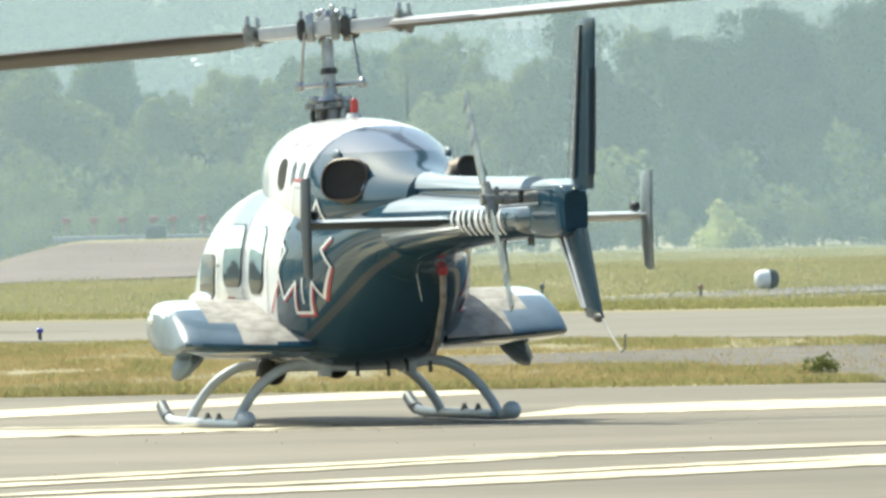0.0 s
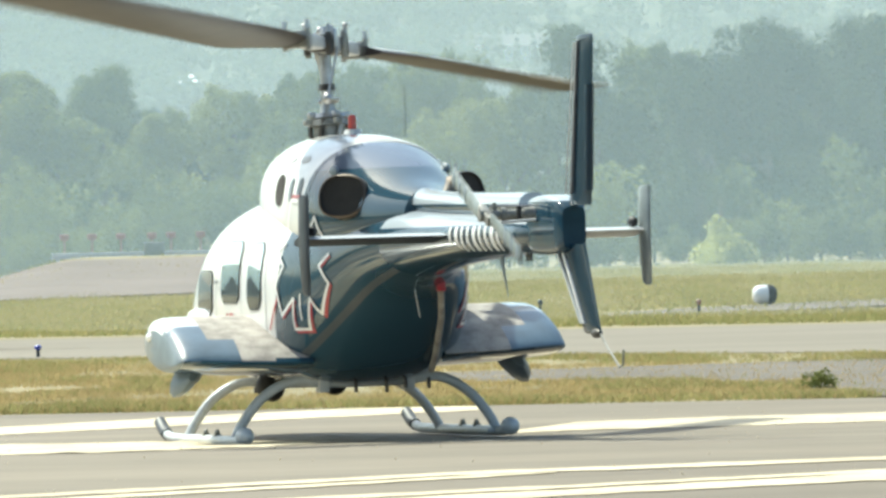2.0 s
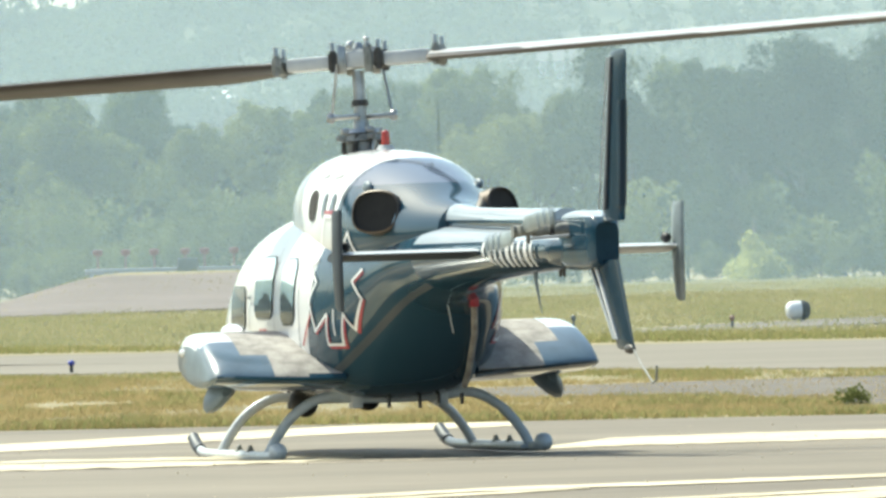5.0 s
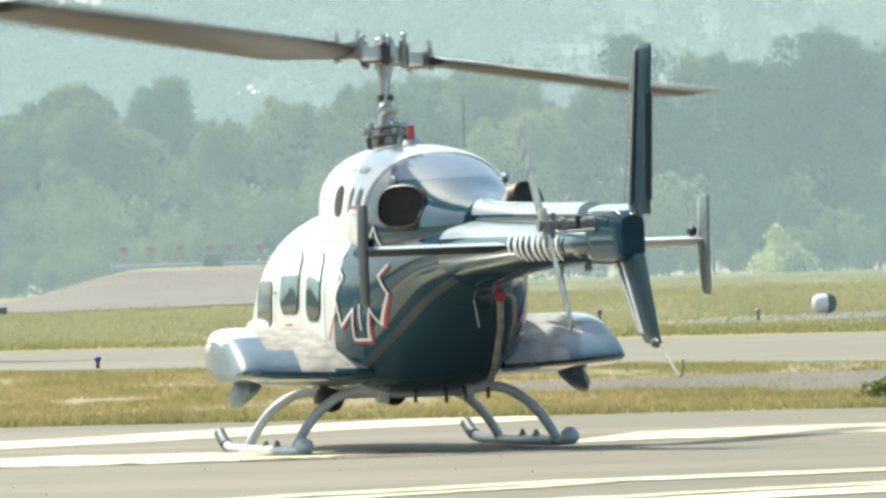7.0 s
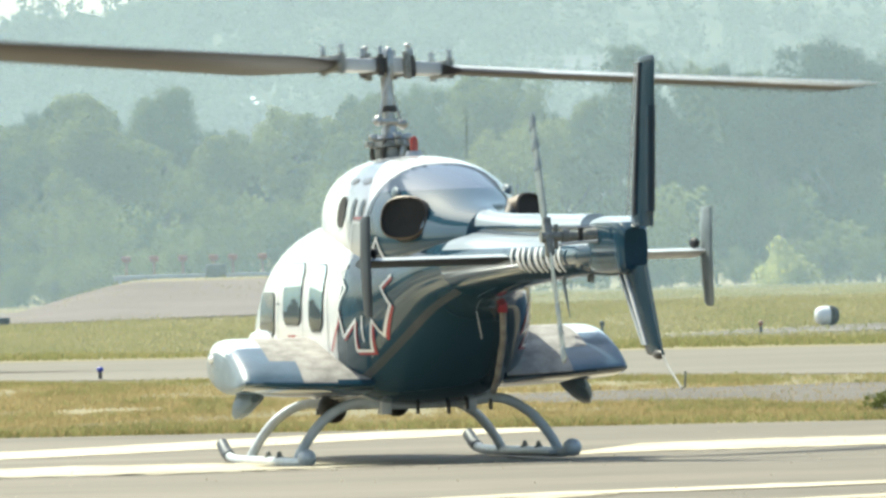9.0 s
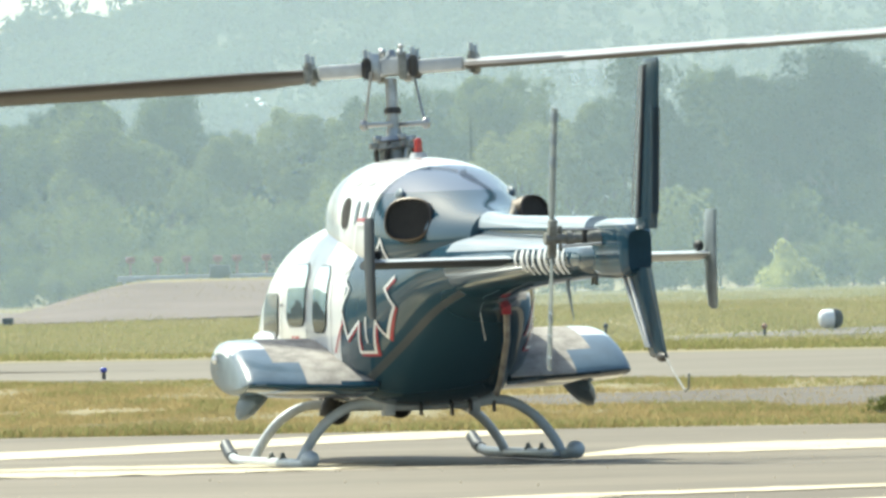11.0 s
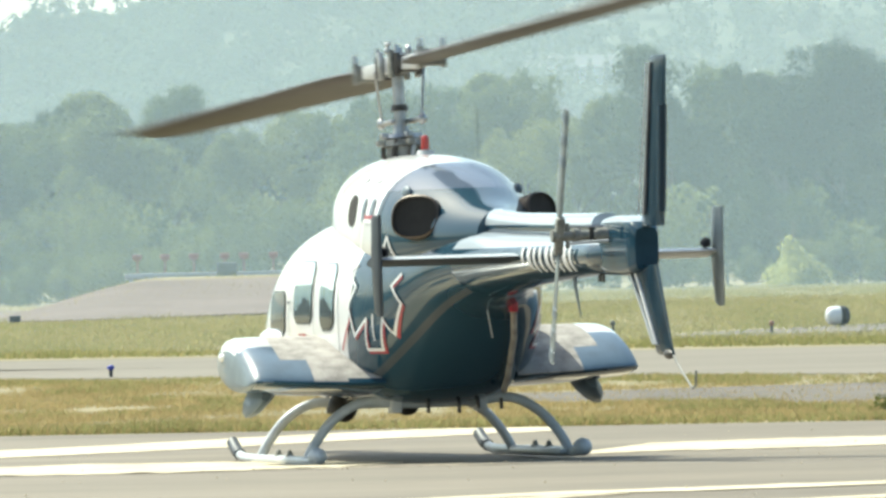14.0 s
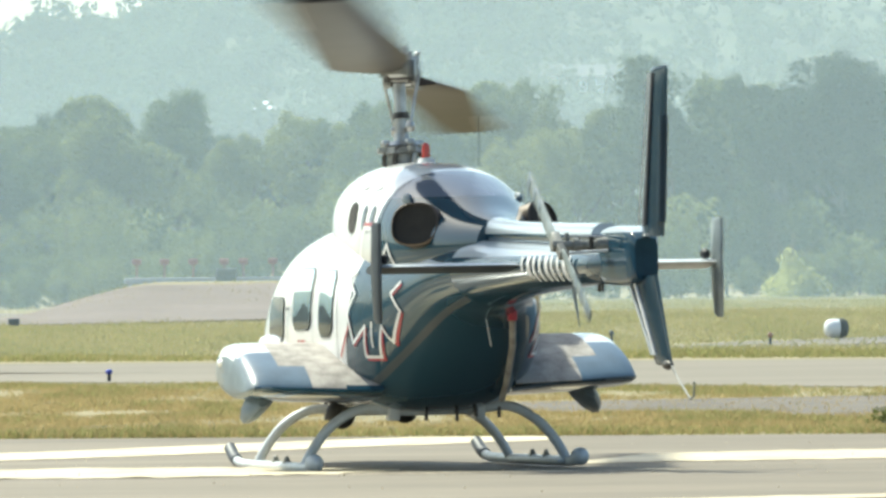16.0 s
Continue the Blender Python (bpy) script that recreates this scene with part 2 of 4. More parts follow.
def strip(name, upper, lower, material, lift, label, category):
    """A flat band on the ground between two edges of (x, y) points, with a worn rim."""
    bm = bmesh.new()
    rows = []
    n = 160
    for k in range(n + 1):
        t = k / n * (len(upper) - 1)
        i = min(int(t), len(upper) - 2)
        u = Vector(upper[i]).lerp(Vector(upper[i + 1]), t - i)
        v = Vector(lower[i]).lerp(Vector(lower[i + 1]), t - i)
        row = []
        for m in range(5):
            p = u.lerp(v, m / 4)
            wob = (0.012 * abs(u.y - v.y) + 0.05) * (noise.noise(Vector((p.x * 1.7, p.y, m))) + 1.4 * noise.noise(Vector((p.x * 5.1, p.y, m + 7)))) if m in (0, 4) else 0
            row.append(bm.verts.new((p.x, p.y + wob, ground_z(p.x, p.y) + lift)))
        rows.append(row)
    for a, b in zip(rows, rows[1:]):
        for m in range(4):
            bm.faces.new((a[m], a[m + 1], b[m + 1], b[m]))
    return tagged(part(name, bm, material), label, category, kind="structure")


for upper, lower in (([(-12.97, 20.10), (-2.12, 26.88), (0.28, 28.33), (2.23, 28.89), (8.33, 30.56)], [(-12.97, 19.72), (-2.09, 26.55), (0.28, 27.96), (2.23, 28.43), (8.33, 30.01)]),
                     ([(-12.97, 19.35), (-2.08, 26.34), (0.27, 27.80), (0.92, 28.11)], [(-12.97, 18.90), (-2.05, 25.97), (0.27, 27.51), (0.92, 27.96)]),
                     ([(-13.14, 19.05), (-2.00, 25.31), (0.27, 26.25), (2.72, 27.45), (8.44, 29.94)], [(-13.14, 18.76), (-1.98, 25.08), (0.26, 25.92), (2.68, 27.17), (8.44, 29.56)]),
                     ([(-13.14, 18.49), (-1.94, 24.79), (0.26, 25.73), (2.63, 27.08), (8.44, 29.46)], [(-13.14, 18.02), (-1.92, 24.31), (0.25, 25.15), (2.58, 26.27), (8.44, 28.53)])):
    strip("painted_line", upper, lower, LINE, 0.018, "worn white painted runway line", "line")
strip("concrete_band", [(-9, 45.4), (-3.86, 49.0), (-2.26, 50.6), (-0.4, 52.1), (0.9, 51.9)], [(-9, 43.2), (-3.66, 46.65), (-2.15, 48.19), (-1.0, 49.4), (0.9, 50.6)], LINE, 0.018, "pale band across the runway edge", "line")
strip("concrete_band", [(-7, 40.8), (-3.4, 43.2), (-2.3, 43.0), (-1.2, 42.3), (-0.5, 41.2)], [(-7, 33.0), (-3.0, 35.2), (-2.0, 34.6), (-1.0, 37.0), (-0.5, 40.6)], LINE, 0.018, "pale worn patch on the runway", "line")
strip("concrete_band", [(0.85, 43.2), (1.7, 46.2), (2.7, 46.8), (4.6, 47.0), (11, 47.5)], [(0.85, 42.8), (1.6, 43.4), (2.6, 43.6), (4.4, 44.2), (11, 45.6)], LINE, 0.018, "pale band across the runway edge", "line")
strip("painted_line", [(-1.31, 35.12), (-0.46, 35.53), (0.41, 36.39), (1.66, 37.84)], [(-1.31, 34.97), (-0.46, 35.40), (0.41, 36.17), (1.66, 37.55)], LINE, 0.022, "thin worn line on the runway", "line")
strip("gravel_patch", [(0.6, 64), (4.5, 65), (8, 66), (14, 66)], [(0.6, 60.5), (4.4, 57.5), (5.0, 51.9), (14, 50.7)], GRAVEL, 0.02, "grey gravel beside the taxiway", "gravel")
strip("mound_earth", [(-60, 226), (-14, 226), (-5, 224), (3, 214)], [(-60, 171), (-14, 170), (-6, 174), (3, 192)], EARTH, 0.05, "bare grey-brown earth of a low mound", "mound")
strip("sand_bank", [(4.2, 107), (7, 109), (11.5, 118), (40, 122)], [(4.2, 103), (7, 103.5), (10.5, 106), (40, 108)], SAND, 0.03, "pale sandy strip in the meadow", "sand")


# ---- the helicopter: x ahead, y to port, z up; its origin lies on the ground under the mast ----
HELI = pose(-0.4456, 42.0, 0.0, 0, 0, 103.9) @ pose(0, 0, 0, -0.4, 0, 0)
GEAR_TILT = pose(0, 0, -0.03, 0, 1.25, 0)            # the skids follow the apron's fall


def livery(name, top=9.0, start=-0.98):
    """Glossy paint: a white cabin ahead, navy aft and below, with a grey band; sky glare coloured in above top."""
    m = WHITE.copy()
    m.name = name
    nt = m.node_tree
    b = nt.nodes["Principled BSDF"]
    b.inputs["Coat Weight"].default_value, b.inputs["Specular IOR Level"].default_value = 0.15, 0.5
    b.inputs["Roughness"].default_value = 0.10
    tc = next(n for n in nt.nodes if n.type == "TEX_COORD")
    sep = nt.nodes.new("ShaderNodeSeparateXYZ")
    nt.links.new(tc.outputs["Object"], sep.inputs[0])

    def math_node(op, a, bb):
        n = nt.nodes.new("ShaderNodeMath")
        n.operation = op
        for i, v in enumerate((a, bb)):
            if isinstance(v, (int, float)):
                n.inputs[i].default_value = v
            else:
                nt.links.new(v, n.inputs[i])
        return n.outputs[0]

    x, z = sep.outputs[0], sep.outputs[2]
    # the edge between white and navy leans: further ahead low down
    edge = math_node("MULTIPLY_ADD", z, -0.22)
    edge.node.inputs[2].default_value = start
    navy = math_node("LESS_THAN", x, edge)
    navy = math_node("MULTIPLY", navy, math_node("LESS_THAN", z, top))
    # navy above top turns grey-blue: reflected sky put into the base colour
    sky_glare = math_node("MULTIPLY", math_node("LESS_THAN", x, edge), math_node("GREATER_THAN", z, top))
    band_a = math_node("MULTIPLY", sep.outputs[1], 1.86)
    up = math_node("ADD", z, band_a)
    band = math_node("MULTIPLY", math_node("GREATER_THAN", up, 1.80), math_node("LESS_THAN", up, 1.94))
    band = math_node("MULTIPLY", math_node("MULTIPLY", band, navy), math_node("LESS_THAN", z, 1.56))
    base = b.inputs["Base Color"].links[0].from_socket
    m1, m2 = nt.nodes.new("ShaderNodeMix"), nt.nodes.new("ShaderNodeMix")
    for mm in (m1, m2):
        mm.data_type = "RGBA"
    nt.links.new(base, m1.inputs["A"])
    m1.inputs["B"].default_value = (0.024, 0.062, 0.094, 1)
    nt.links.new(navy, m1.inputs["Factor"])
    nt.links.new(m1.outputs["Result"], m2.inputs["A"])
    m2.inputs["B"].default_value = (0.085, 0.095, 0.105, 1)
    nt.links.new(band, m2.inputs["Factor"])
    m3 = nt.nodes.new("ShaderNodeMix")
    m3.data_type = "RGBA"
    nt.links.new(m2.outputs["Result"], m3.inputs["A"])
    m3.inputs["B"].default_value = (0.11, 0.14, 0.195, 1)
    nt.links.new(sky_glare, m3.inputs["Factor"])
    nt.links.new(m3.outputs["Result"], b.inputs["Base Color"])
    return m


LIVERY = livery("helicopter_livery")
COWL_LIVERY = livery("cowling_livery", 2.22, -1.27)



def sheen_topped(name, cut, rise=0.0, gloss=0.45):
    """Navy paint; above the height cut the sky's sheen is put in as a pale band."""
    m = NAVY.copy()
    m.name = name
    m.node_tree.nodes["Principled BSDF"].inputs["Specular IOR Level"].default_value = gloss
    nt = m.node_tree
    b = nt.nodes["Principled BSDF"]
    b.inputs["Coat Weight"].default_value = 0.15 if gloss > 0.3 else 0.0
    tc = next(n for n in nt.nodes if n.type == "TEX_COORD")
    sep, slope, over, mix = (nt.nodes.new(k) for k in ("ShaderNodeSeparateXYZ", "ShaderNodeMath", "ShaderNodeMath", "ShaderNodeMix"))
    nt.links.new(tc.outputs["Object"], sep.inputs[0])
    slope.operation, over.operation, mix.data_type = "MULTIPLY_ADD", "GREATER_THAN", "RGBA"
    nt.links.new(sep.outputs[0], slope.inputs[0])
    slope.inputs[1].default_value = rise
    nt.links.new(sep.outputs[2], slope.inputs[2])
    nt.links.new(slope.outputs[0], over.inputs[0])
    over.inputs[1].default_value = cut
    nt.links.new(over.outputs[0], mix.inputs["Factor"])
    nt.links.new(b.inputs["Base Color"].links[0].from_socket, mix.inputs["A"])
    # pale colour of the reflected sky on the upper side
    mix.inputs["B"].default_value = (0.42, 0.47, 0.52, 1)
    nt.links.new(mix.outputs["Result"], b.inputs["Base Color"])
    return m


BOOM_PAINT, COVER_PAINT, FAIRING_PAINT = sheen_topped("boom_paint", 1.735), sheen_topped("cover_paint", 1.955, -0.012), sheen_topped("fairing_paint", 1.885, 0.0, 0.2)
BODY = [  # x, bottom, top, half width, squareness, height of widest
    (3.62, 0.82, 0.92, 0.06, 2.0, 0.5), (3.45, 0.68, 1.08, 0.30, 2.1, 0.48), (3.0, 0.55, 1.30, 0.56, 2.3, 0.45), (2.4, 0.49, 1.62, 0.72, 2.5, 0.42),
    (1.7, 0.46, 1.90, 0.80, 2.7, 0.42), (0.9, 0.45, 2.03, 0.83, 2.7, 0.42), (0.0, 0.45, 2.05, 0.83, 2.8, 0.42), (-0.8, 0.46, 2.0, 0.82, 2.9, 0.42),
    (-1.4, 0.55, 2.0, 0.76, 2.75, 0.42), (-2.0, 0.85, 1.98, 0.64, 2.4, 0.42), (-2.6, 1.20, 1.94, 0.49, 2.1, 0.45), (-3.2, 1.36, 1.88, 0.36, 2.1, 0.5)]
BOOM = [(-3.1, 1.35, 1.89, 0.38, 2.1, 0.5), (-4.0, 1.42, 1.86, 0.29, 2.0, 0.5), (-5.2, 1.48, 1.83, 0.23, 2.0, 0.5), (-6.5, 1.52, 1.80, 0.182, 2.0, 0.5), (-6.56, 1.53, 1.79, 0.165, 2.2, 0.5), (-6.66, 1.56, 1.77, 0.11, 2.4, 0.5)]
COWL = [(0.95, 1.88, 2.02, 0.16, 2.2, 0.4), (0.8, 1.80, 2.22, 0.36, 2.4, 0.4), (0.5, 1.7, 2.40, 0.5, 2.5, 0.4), (0.1, 1.6, 2.49, 0.57, 2.6, 0.4), (-0.5, 1.5, 2.53, 0.62, 2.6, 0.38),
        (-1.2, 1.45, 2.51, 0.66, 2.5, 0.36), (-1.8, 1.45, 2.44, 0.64, 2.4, 0.36), (-2.4, 1.5, 2.29, 0.52, 2.2, 0.38), (-2.9, 1.6, 2.13, 0.36, 2.1, 0.4), (-3.3, 1.7, 2.04, 0.2, 2.0, 0.4)]


def lofted(rows, step=0.08, seg=40):
    bm = bmesh.new()
    return rings(bm, [section(r[0], r[1], r[2], r[3], r[4], seg, r[5]) for r in interp_rows(rows, step)])


def wing(bm, rows, seg=28, fall=0.0):
    """A thick surface from rows of (y, front x, back x, mid z, thickness); fall lowers its trailing edge."""
    loops = []
    for y, xf, xb, zc, th in rows:
        loop = []
        for k in range(seg):
            a = 2 * math.pi * k / seg
            c = 0.5 + 0.5 * math.cos(a)          # 1 at the front
            prof = 2.2 * (math.sqrt(max(1 - c, 0)) * 0.9 * c ** 0.75) * (1.0 if math.sin(a) > 0 else 0.74)
            loop.append((xb + (xf - xb) * c, y, (zc + math.copysign(th / 2 * prof, math.sin(a)) if 0 < k else zc) - fall * (1 - c) ** 1.5))
        loops.append(loop)
    return rings(bm, loops)


def blade_bm(r0, r1, chord, th, droop=0.0, twist=8, side=1, root=None):
    """A rotor blade along x from r0 to r1."""
    bm = bmesh.new()
    loops, n = [], 26
    for i in range(n + 1):
        t = i / n
        r = r0 + (r1 - r0) * t
        ch = chord * (0.55 + 0.45 * min(1, t / 0.1))
        tw = radians(twist * (1 - t) + 3)
        if i == n:
            ch *= 0.94
        z0 = droop * t * t
        pts = []
        for k in range(14):
            a = 2 * math.pi * k / 14
            c = math.cos(a) * 0.5
            y, z = side * ch * (c - 0.25), th * math.sin(a) * 0.5 * (0.55 + 0.9 * (c + 0.5) * (1.3 - c))
            pts.append((r, y * math.cos(tw) - z * math.sin(tw) * side, z * math.cos(tw) + y * math.sin(tw) * side + z0))
        loops.append(pts)
    return rings(bm, loops)


def helicopter():
    heli = new("helicopter")
    heli.matrix_basis = HELI
    tagged(heli, "navy and white twin-engine helicopter standing on skids, rotor turning", "helicopter")
    body = part("fuselage", lofted(BODY), LIVERY, heli, "white cabin and navy rear body")
    cowl = part("engine_cowling", lofted(COWL), COWL_LIVERY, heli, "glossy white and navy engine cowling")
    boom = part("tail_boom", lofted(BOOM, 0.15, 28), BOOM_PAINT, heli, "navy tail boom with white lettering")

    # shaft cover along the boom's top
    part("shaft_cover", lofted([(-2.6, 1.9, 2.16, 0.17, 2.4, 0.4), (-3.4, 1.84, 2.03, 0.13, 2.4, 0.4), (-5.0, 1.80, 1.98, 0.115, 2.4, 0.4), (-6.3, 1.78, 1.96, 0.11, 2.4, 0.4)], 0.2, 20), COVER_PAINT, heli)
    # gearbox fairing at the tail's end
    part("tail_fairing", lofted([(-6.5, 1.54, 1.88, 0.125, 3.0, 0.5), (-6.56, 1.52, 1.91, 0.128, 5.0, 0.54), (-6.8, 1.51, 1.93, 0.122, 7.0, 0.6), (-7.0, 1.51, 1.93, 0.117, 7.0, 0.6), (-7.22, 1.52, 1.90, 0.108, 7.0, 0.58), (-7.31, 1.53, 1.87, 0.100, 6.0, 0.55), (-7.35, 1.55, 1.84, 0.084, 5.0, 0.55)], 0.05, 36), FAIRING_PAINT, heli)

    def fin(name, z0, z1, xs0, xs1, th0, th1, label):
        bm = bmesh.new()
        loops = []
        for i in range(15):
            t = (i / 12, 1.022, 1.035)[max(0, i - 12)]
            xf, xb = xs0[0] + (xs1[0] - xs0[0]) * t, xs0[1] + (xs1[1] - xs0[1]) * t
            th = th0 + (th1 - th0) * t
            ease = (1.0, 0.9, 0.6)[max(0, i - 12)]
            xf, xb, th = xf - 0.3 * (1 - ease) * (xf - xb), xb + 0.2 * (1 - ease) * (xf - xb), th * ease
            loops.append([(xb + (xf - xb) * (0.5 + 0.5 * math.cos(a)), th * math.sin(a) * (0.35 + 0.3 * (1 + math.cos(a))), z0 + (z1 - z0) * t)
                          for a in (2 * math.pi * k / 20 for k in range(20))])
        f = part(name, rings(bm, loops), FIN_NAVY, heli, label)
        return f

    fin("tail_fin", 1.85, 2.985, (-7.28, -7.80), (-7.54, -7.95), 0.054, 0.038, "navy swept tail fin with pale stripes")
    bm = bmesh.new()
    rings(bm, [[(x0 + 0.07 * math.cos(a), 0.03 * math.sin(a), z) for a in (2 * math.pi * k / 12 for k in range(12))] for x0, z in ((-7.73, 1.95), (-7.765, 2.2), (-7.82, 2.66), (-7.825, 2.68))])
    part("trim_strip", bm, FIN_NAVY, heli)
    fin("ventral_fin", 1.58, 0.98, (-6.9, -7.62), (-7.54, -7.95), 0.064, 0.034, "navy lower tail fin")
    for z0, z1, xs0, xs1, mt, lb in ((1.93, 2.98, (-7.315, -7.33), (-7.572, -7.585), WHITE, "pale leading edge"), (1.93, 2.98, (-7.415, -7.435), (-7.645, -7.658), LETTER, "pale stripe"), (1.93, 2.98, (-7.48, -7.488), (-7.685, -7.69), GREY_STRIPE, "grey stripe"),
                                     (1.54, 1.03, (-7.02, -7.08), (-7.53, -7.57), SKID, "pale leading edge"), (1.54, 1.03, (-7.15, -7.22), (-7.6, -7.64), LETTER, "pale stripe")):
        for s in (1, -1):
            bm = bmesh.new()
            v = [bm.verts.new(p) for p in ((xs0[0], s * 0.050, z0), (xs0[1], s * 0.055, z0), (xs1[1], s * 0.040, z1), (xs1[0], s * 0.037, z1))]
            bm.faces.new(v)
            g = bmesh.ops.extrude_face_region(bm, geom=bm.faces[:])
            bmesh.ops.translate(bm, vec=(0, -s * 0.012, 0), verts=[e for e in g["geom"] if isinstance(e, bmesh.types.BMVert)])
            part("stripe", bm, mt, heli, lb + " on the fin")
    bm = bmesh.new()
    tube(bm, [(-7.85, 0, 1.0), (-8.1, 0, 0.86), (-8.36, 0, 0.74), (-8.44, 0, 0.76), (-8.46, 0, 0.86)], 0.008, 8)
    part("tail_skid", bm, GREASE, heli, "thin bent steel tail guard")
    bm = bmesh.new()
    oval(bm, (-7.83, 0, 0.965), 0.10, 0.032, 0.035)
    part("tail_skid_socket", bm, DARKM, heli)

    # stabilizer with end plates
    bm = bmesh.new()
    wing(bm, [(-1.3, -4.25, -4.74, 1.64, 0.10), (1.3, -4.25, -4.74, 1.64, 0.10)], 20, -0.03)
    bm.faces.ensure_lookup_table()
    bmesh.ops.bisect_plane(bm, geom=bm.verts[:] + bm.edges[:] + bm.faces[:], plane_co=(0, 0, 0), plane_no=(0, 1, 0))
    bm.normal_update()
    # pale faces colour in the sun on top and ground light to starboard
    for f in bm.faces:
        f.material_index = 1 if f.calc_center_median().y < 0 or f.calc_center_median().z > 1.672 else 0
    stab = part("stabilizer", bm, [PLATE, SKID], heli, "dark stabilizer, sunlit upper edge and ground-lit starboard half put into its colour")
    for s in (1, -1):
        bm = bmesh.new()
        loops = []
        for z, xf, xb, th in ((1.25, -4.68, -4.80, 0.014), (1.28, -4.60, -4.82, 0.022), (1.62, -4.53, -4.82, 0.026), (1.7, -4.53, -4.82, 0.026), (1.97, -4.56, -4.84, 0.024), (2.0, -4.60, -4.84, 0.016)):
            loops.append([(xb + (xf - xb) * (0.5 + 0.5 * math.cos(a)), s * 1.32 + th * math.sin(a), z) for a in (2 * math.pi * k / 16 for k in range(16))])
        ep = part("end_plate", rings(bm, loops), PLATE if s > 0 else PLATE_GREY, stab, "slim swept grey end plate")
        bm = bmesh.new()
        oval(bm, (-4.62, s * 1.245, 1.73), 0.07, 0.038, 0.04)
        part("position_light", bm, BLACK, ep)

    # sponsons
    for s in (1, -1):
        bm = bmesh.new()
        rows = [(0.55, 0.55, -1.55, 0.80, 0.66), (0.85, 0.5, -1.52, 0.805, 0.65), (1.17, 0.37, -1.48, 0.814, 0.64), (1.42, 0.28, -1.45, 0.824, 0.62), (1.55, 0.24, -1.43, 0.83, 0.605), (1.65, 0.20, -1.42, 0.833, 0.585), (1.71, 0.15, -1.40, 0.83, 0.55), (1.742, 0.08, -1.37, 0.825, 0.48), (1.758, -0.02, -1.31, 0.815, 0.39), (1.768, -0.13, -1.24, 0.805, 0.26), (1.772, -0.3, -1.1, 0.795, 0.1)]
        rows = [(min(r[0], 0.85 + 0.857 * (r[0] - 0.85)), r[1], r[2], r[3] + (0.03 if s < 0 else 0.0), r[4]) for r in rows]
        wing(bm, [(s * r[0], *r[1:]) for r in rows], 44, 0.12)
        bm.faces.ensure_lookup_table()
        bm.normal_update()
        for f in bm.faces:
            c = f.calc_center_median()
            y = abs(c.y)
            back = -1.55 + 0.08 * (y - 0.55)
            aft = (c.x - back) / 1.9                # 0 at the trailing edge
            under = c.z < 0.70 + 0.25 * min(1, aft * 2.2)
            if y > 1.575 and c.z < 0.93:
                f.material_index = 4 if aft > 0.58 else 5
            elif under:
                f.material_index = 3
            elif y < (1.335 if aft > 0.19 else 1.12):
                f.material_index = 1
            elif aft > 0.34:
                f.material_index = 2
        sp = part("sponson", bm, [BLUE, WALKWAY, WHITE, NAVY, TIP_PANEL, SLATE], heli, "blue and white stub wing with worn grey walkway", angle=75)
        bm = bmesh.new()
        loops = []
        for x, t in ((-0.30, 0.3), (-0.36, 0.7), (-0.52, 1.0), (-0.68, 0.75), (-0.76, 0.35)):
            loops.append([(x + 0.03 * math.sin(a), s * (1.36 - 0.13 * t * math.sin(a)) + 0.125 * t * math.cos(a), (0.615 if s > 0 else 0.635) + 0.215 * t * math.sin(a)) for a in (2 * math.pi * k / 14 for k in range(14))])
        part("landing_light_pod", rings(bm, loops), SLATE, sp, "dark rounded pod under the stub wing")
        bm = bmesh.new()
        oval(bm, (-0.25, s * 1.635, 0.9), 0.07, 0.03, 0.035)
        part("navigation_light", bm, WHITE, sp)

    # landing gear
    for s in (1, -1):
        y = s * 1.11
        bm = bmesh.new()
        tube(bm, spline([(-1.36, y, 0.07), (-1.1, y, 0.055), (0, y, 0.055), (1.3, y, 0.055), (1.65, y, 0.07), (1.88, y, 0.115), (2.0, y, 0.16)], 5), 0.042, 14)
        bm.transform(GEAR_TILT)
        sk = part("skid", bm, SKID, heli, "pale grey tubular skid with upturned toe")
        bm = bmesh.new()
        oval(bm, (-1.42, y, 0.095), 0.12, 0.075, 0.075)
        bm.transform(GEAR_TILT)
        part("heel", bm, SKID, sk)
        bm = bmesh.new()
        tube(bm, [(1.74, y, 0.085), (1.86, y, 0.11), (2.05, y, 0.19)], 0.052, 14)
        bm.transform(GEAR_TILT)
        part("toe_cap", bm, BOOT, sk, "dark toe cap")
        bm = bmesh.new()
        box(bm, -1.1, 0.55, y - s * 0.075 - 0.035, y - s * 0.075 + 0.035, 0.035, 0.075, 0.01)
        bm.transform(GEAR_TILT)
        part("wear_plate", bm, PALE, sk, "pale flat plate along the skid")
        for x in (0.1, -0.35):
            bm = bmesh.new()
            box(bm, x - 0.04, x + 0.04, y - 0.03, y + 0.03, 0.085, 0.105, 0.006)
            oval(bm, (x, y, 0.115), 0.024, 0.024, 0.03, 10, 8)
            bm.transform(GEAR_TILT)
            part("clamp", bm, GREASE, sk)
    for x, zt in ((0.86, 0.495), (-1.02, 0.50)):
        bm = bmesh.new()
        tube(bm, spline([(x, 1.11, 0.06), (x, 1.02, 0.22), (x, 0.86, 0.40), (x, 0.62, zt + 0.02), (x, 0.3, zt), (x, -0.3, zt), (x, -0.62, zt + 0.02), (x, -0.86, 0.40), (x, -1.02, 0.22), (x, -1.11, 0.06)], 6), 0.041, 14)
        bm.transform(GEAR_TILT)
        ct = part("cross_tube", bm, SKID, heli, "grey arched cross tube")
        for y in (0.36, -0.36):
            bm = bmesh.new()
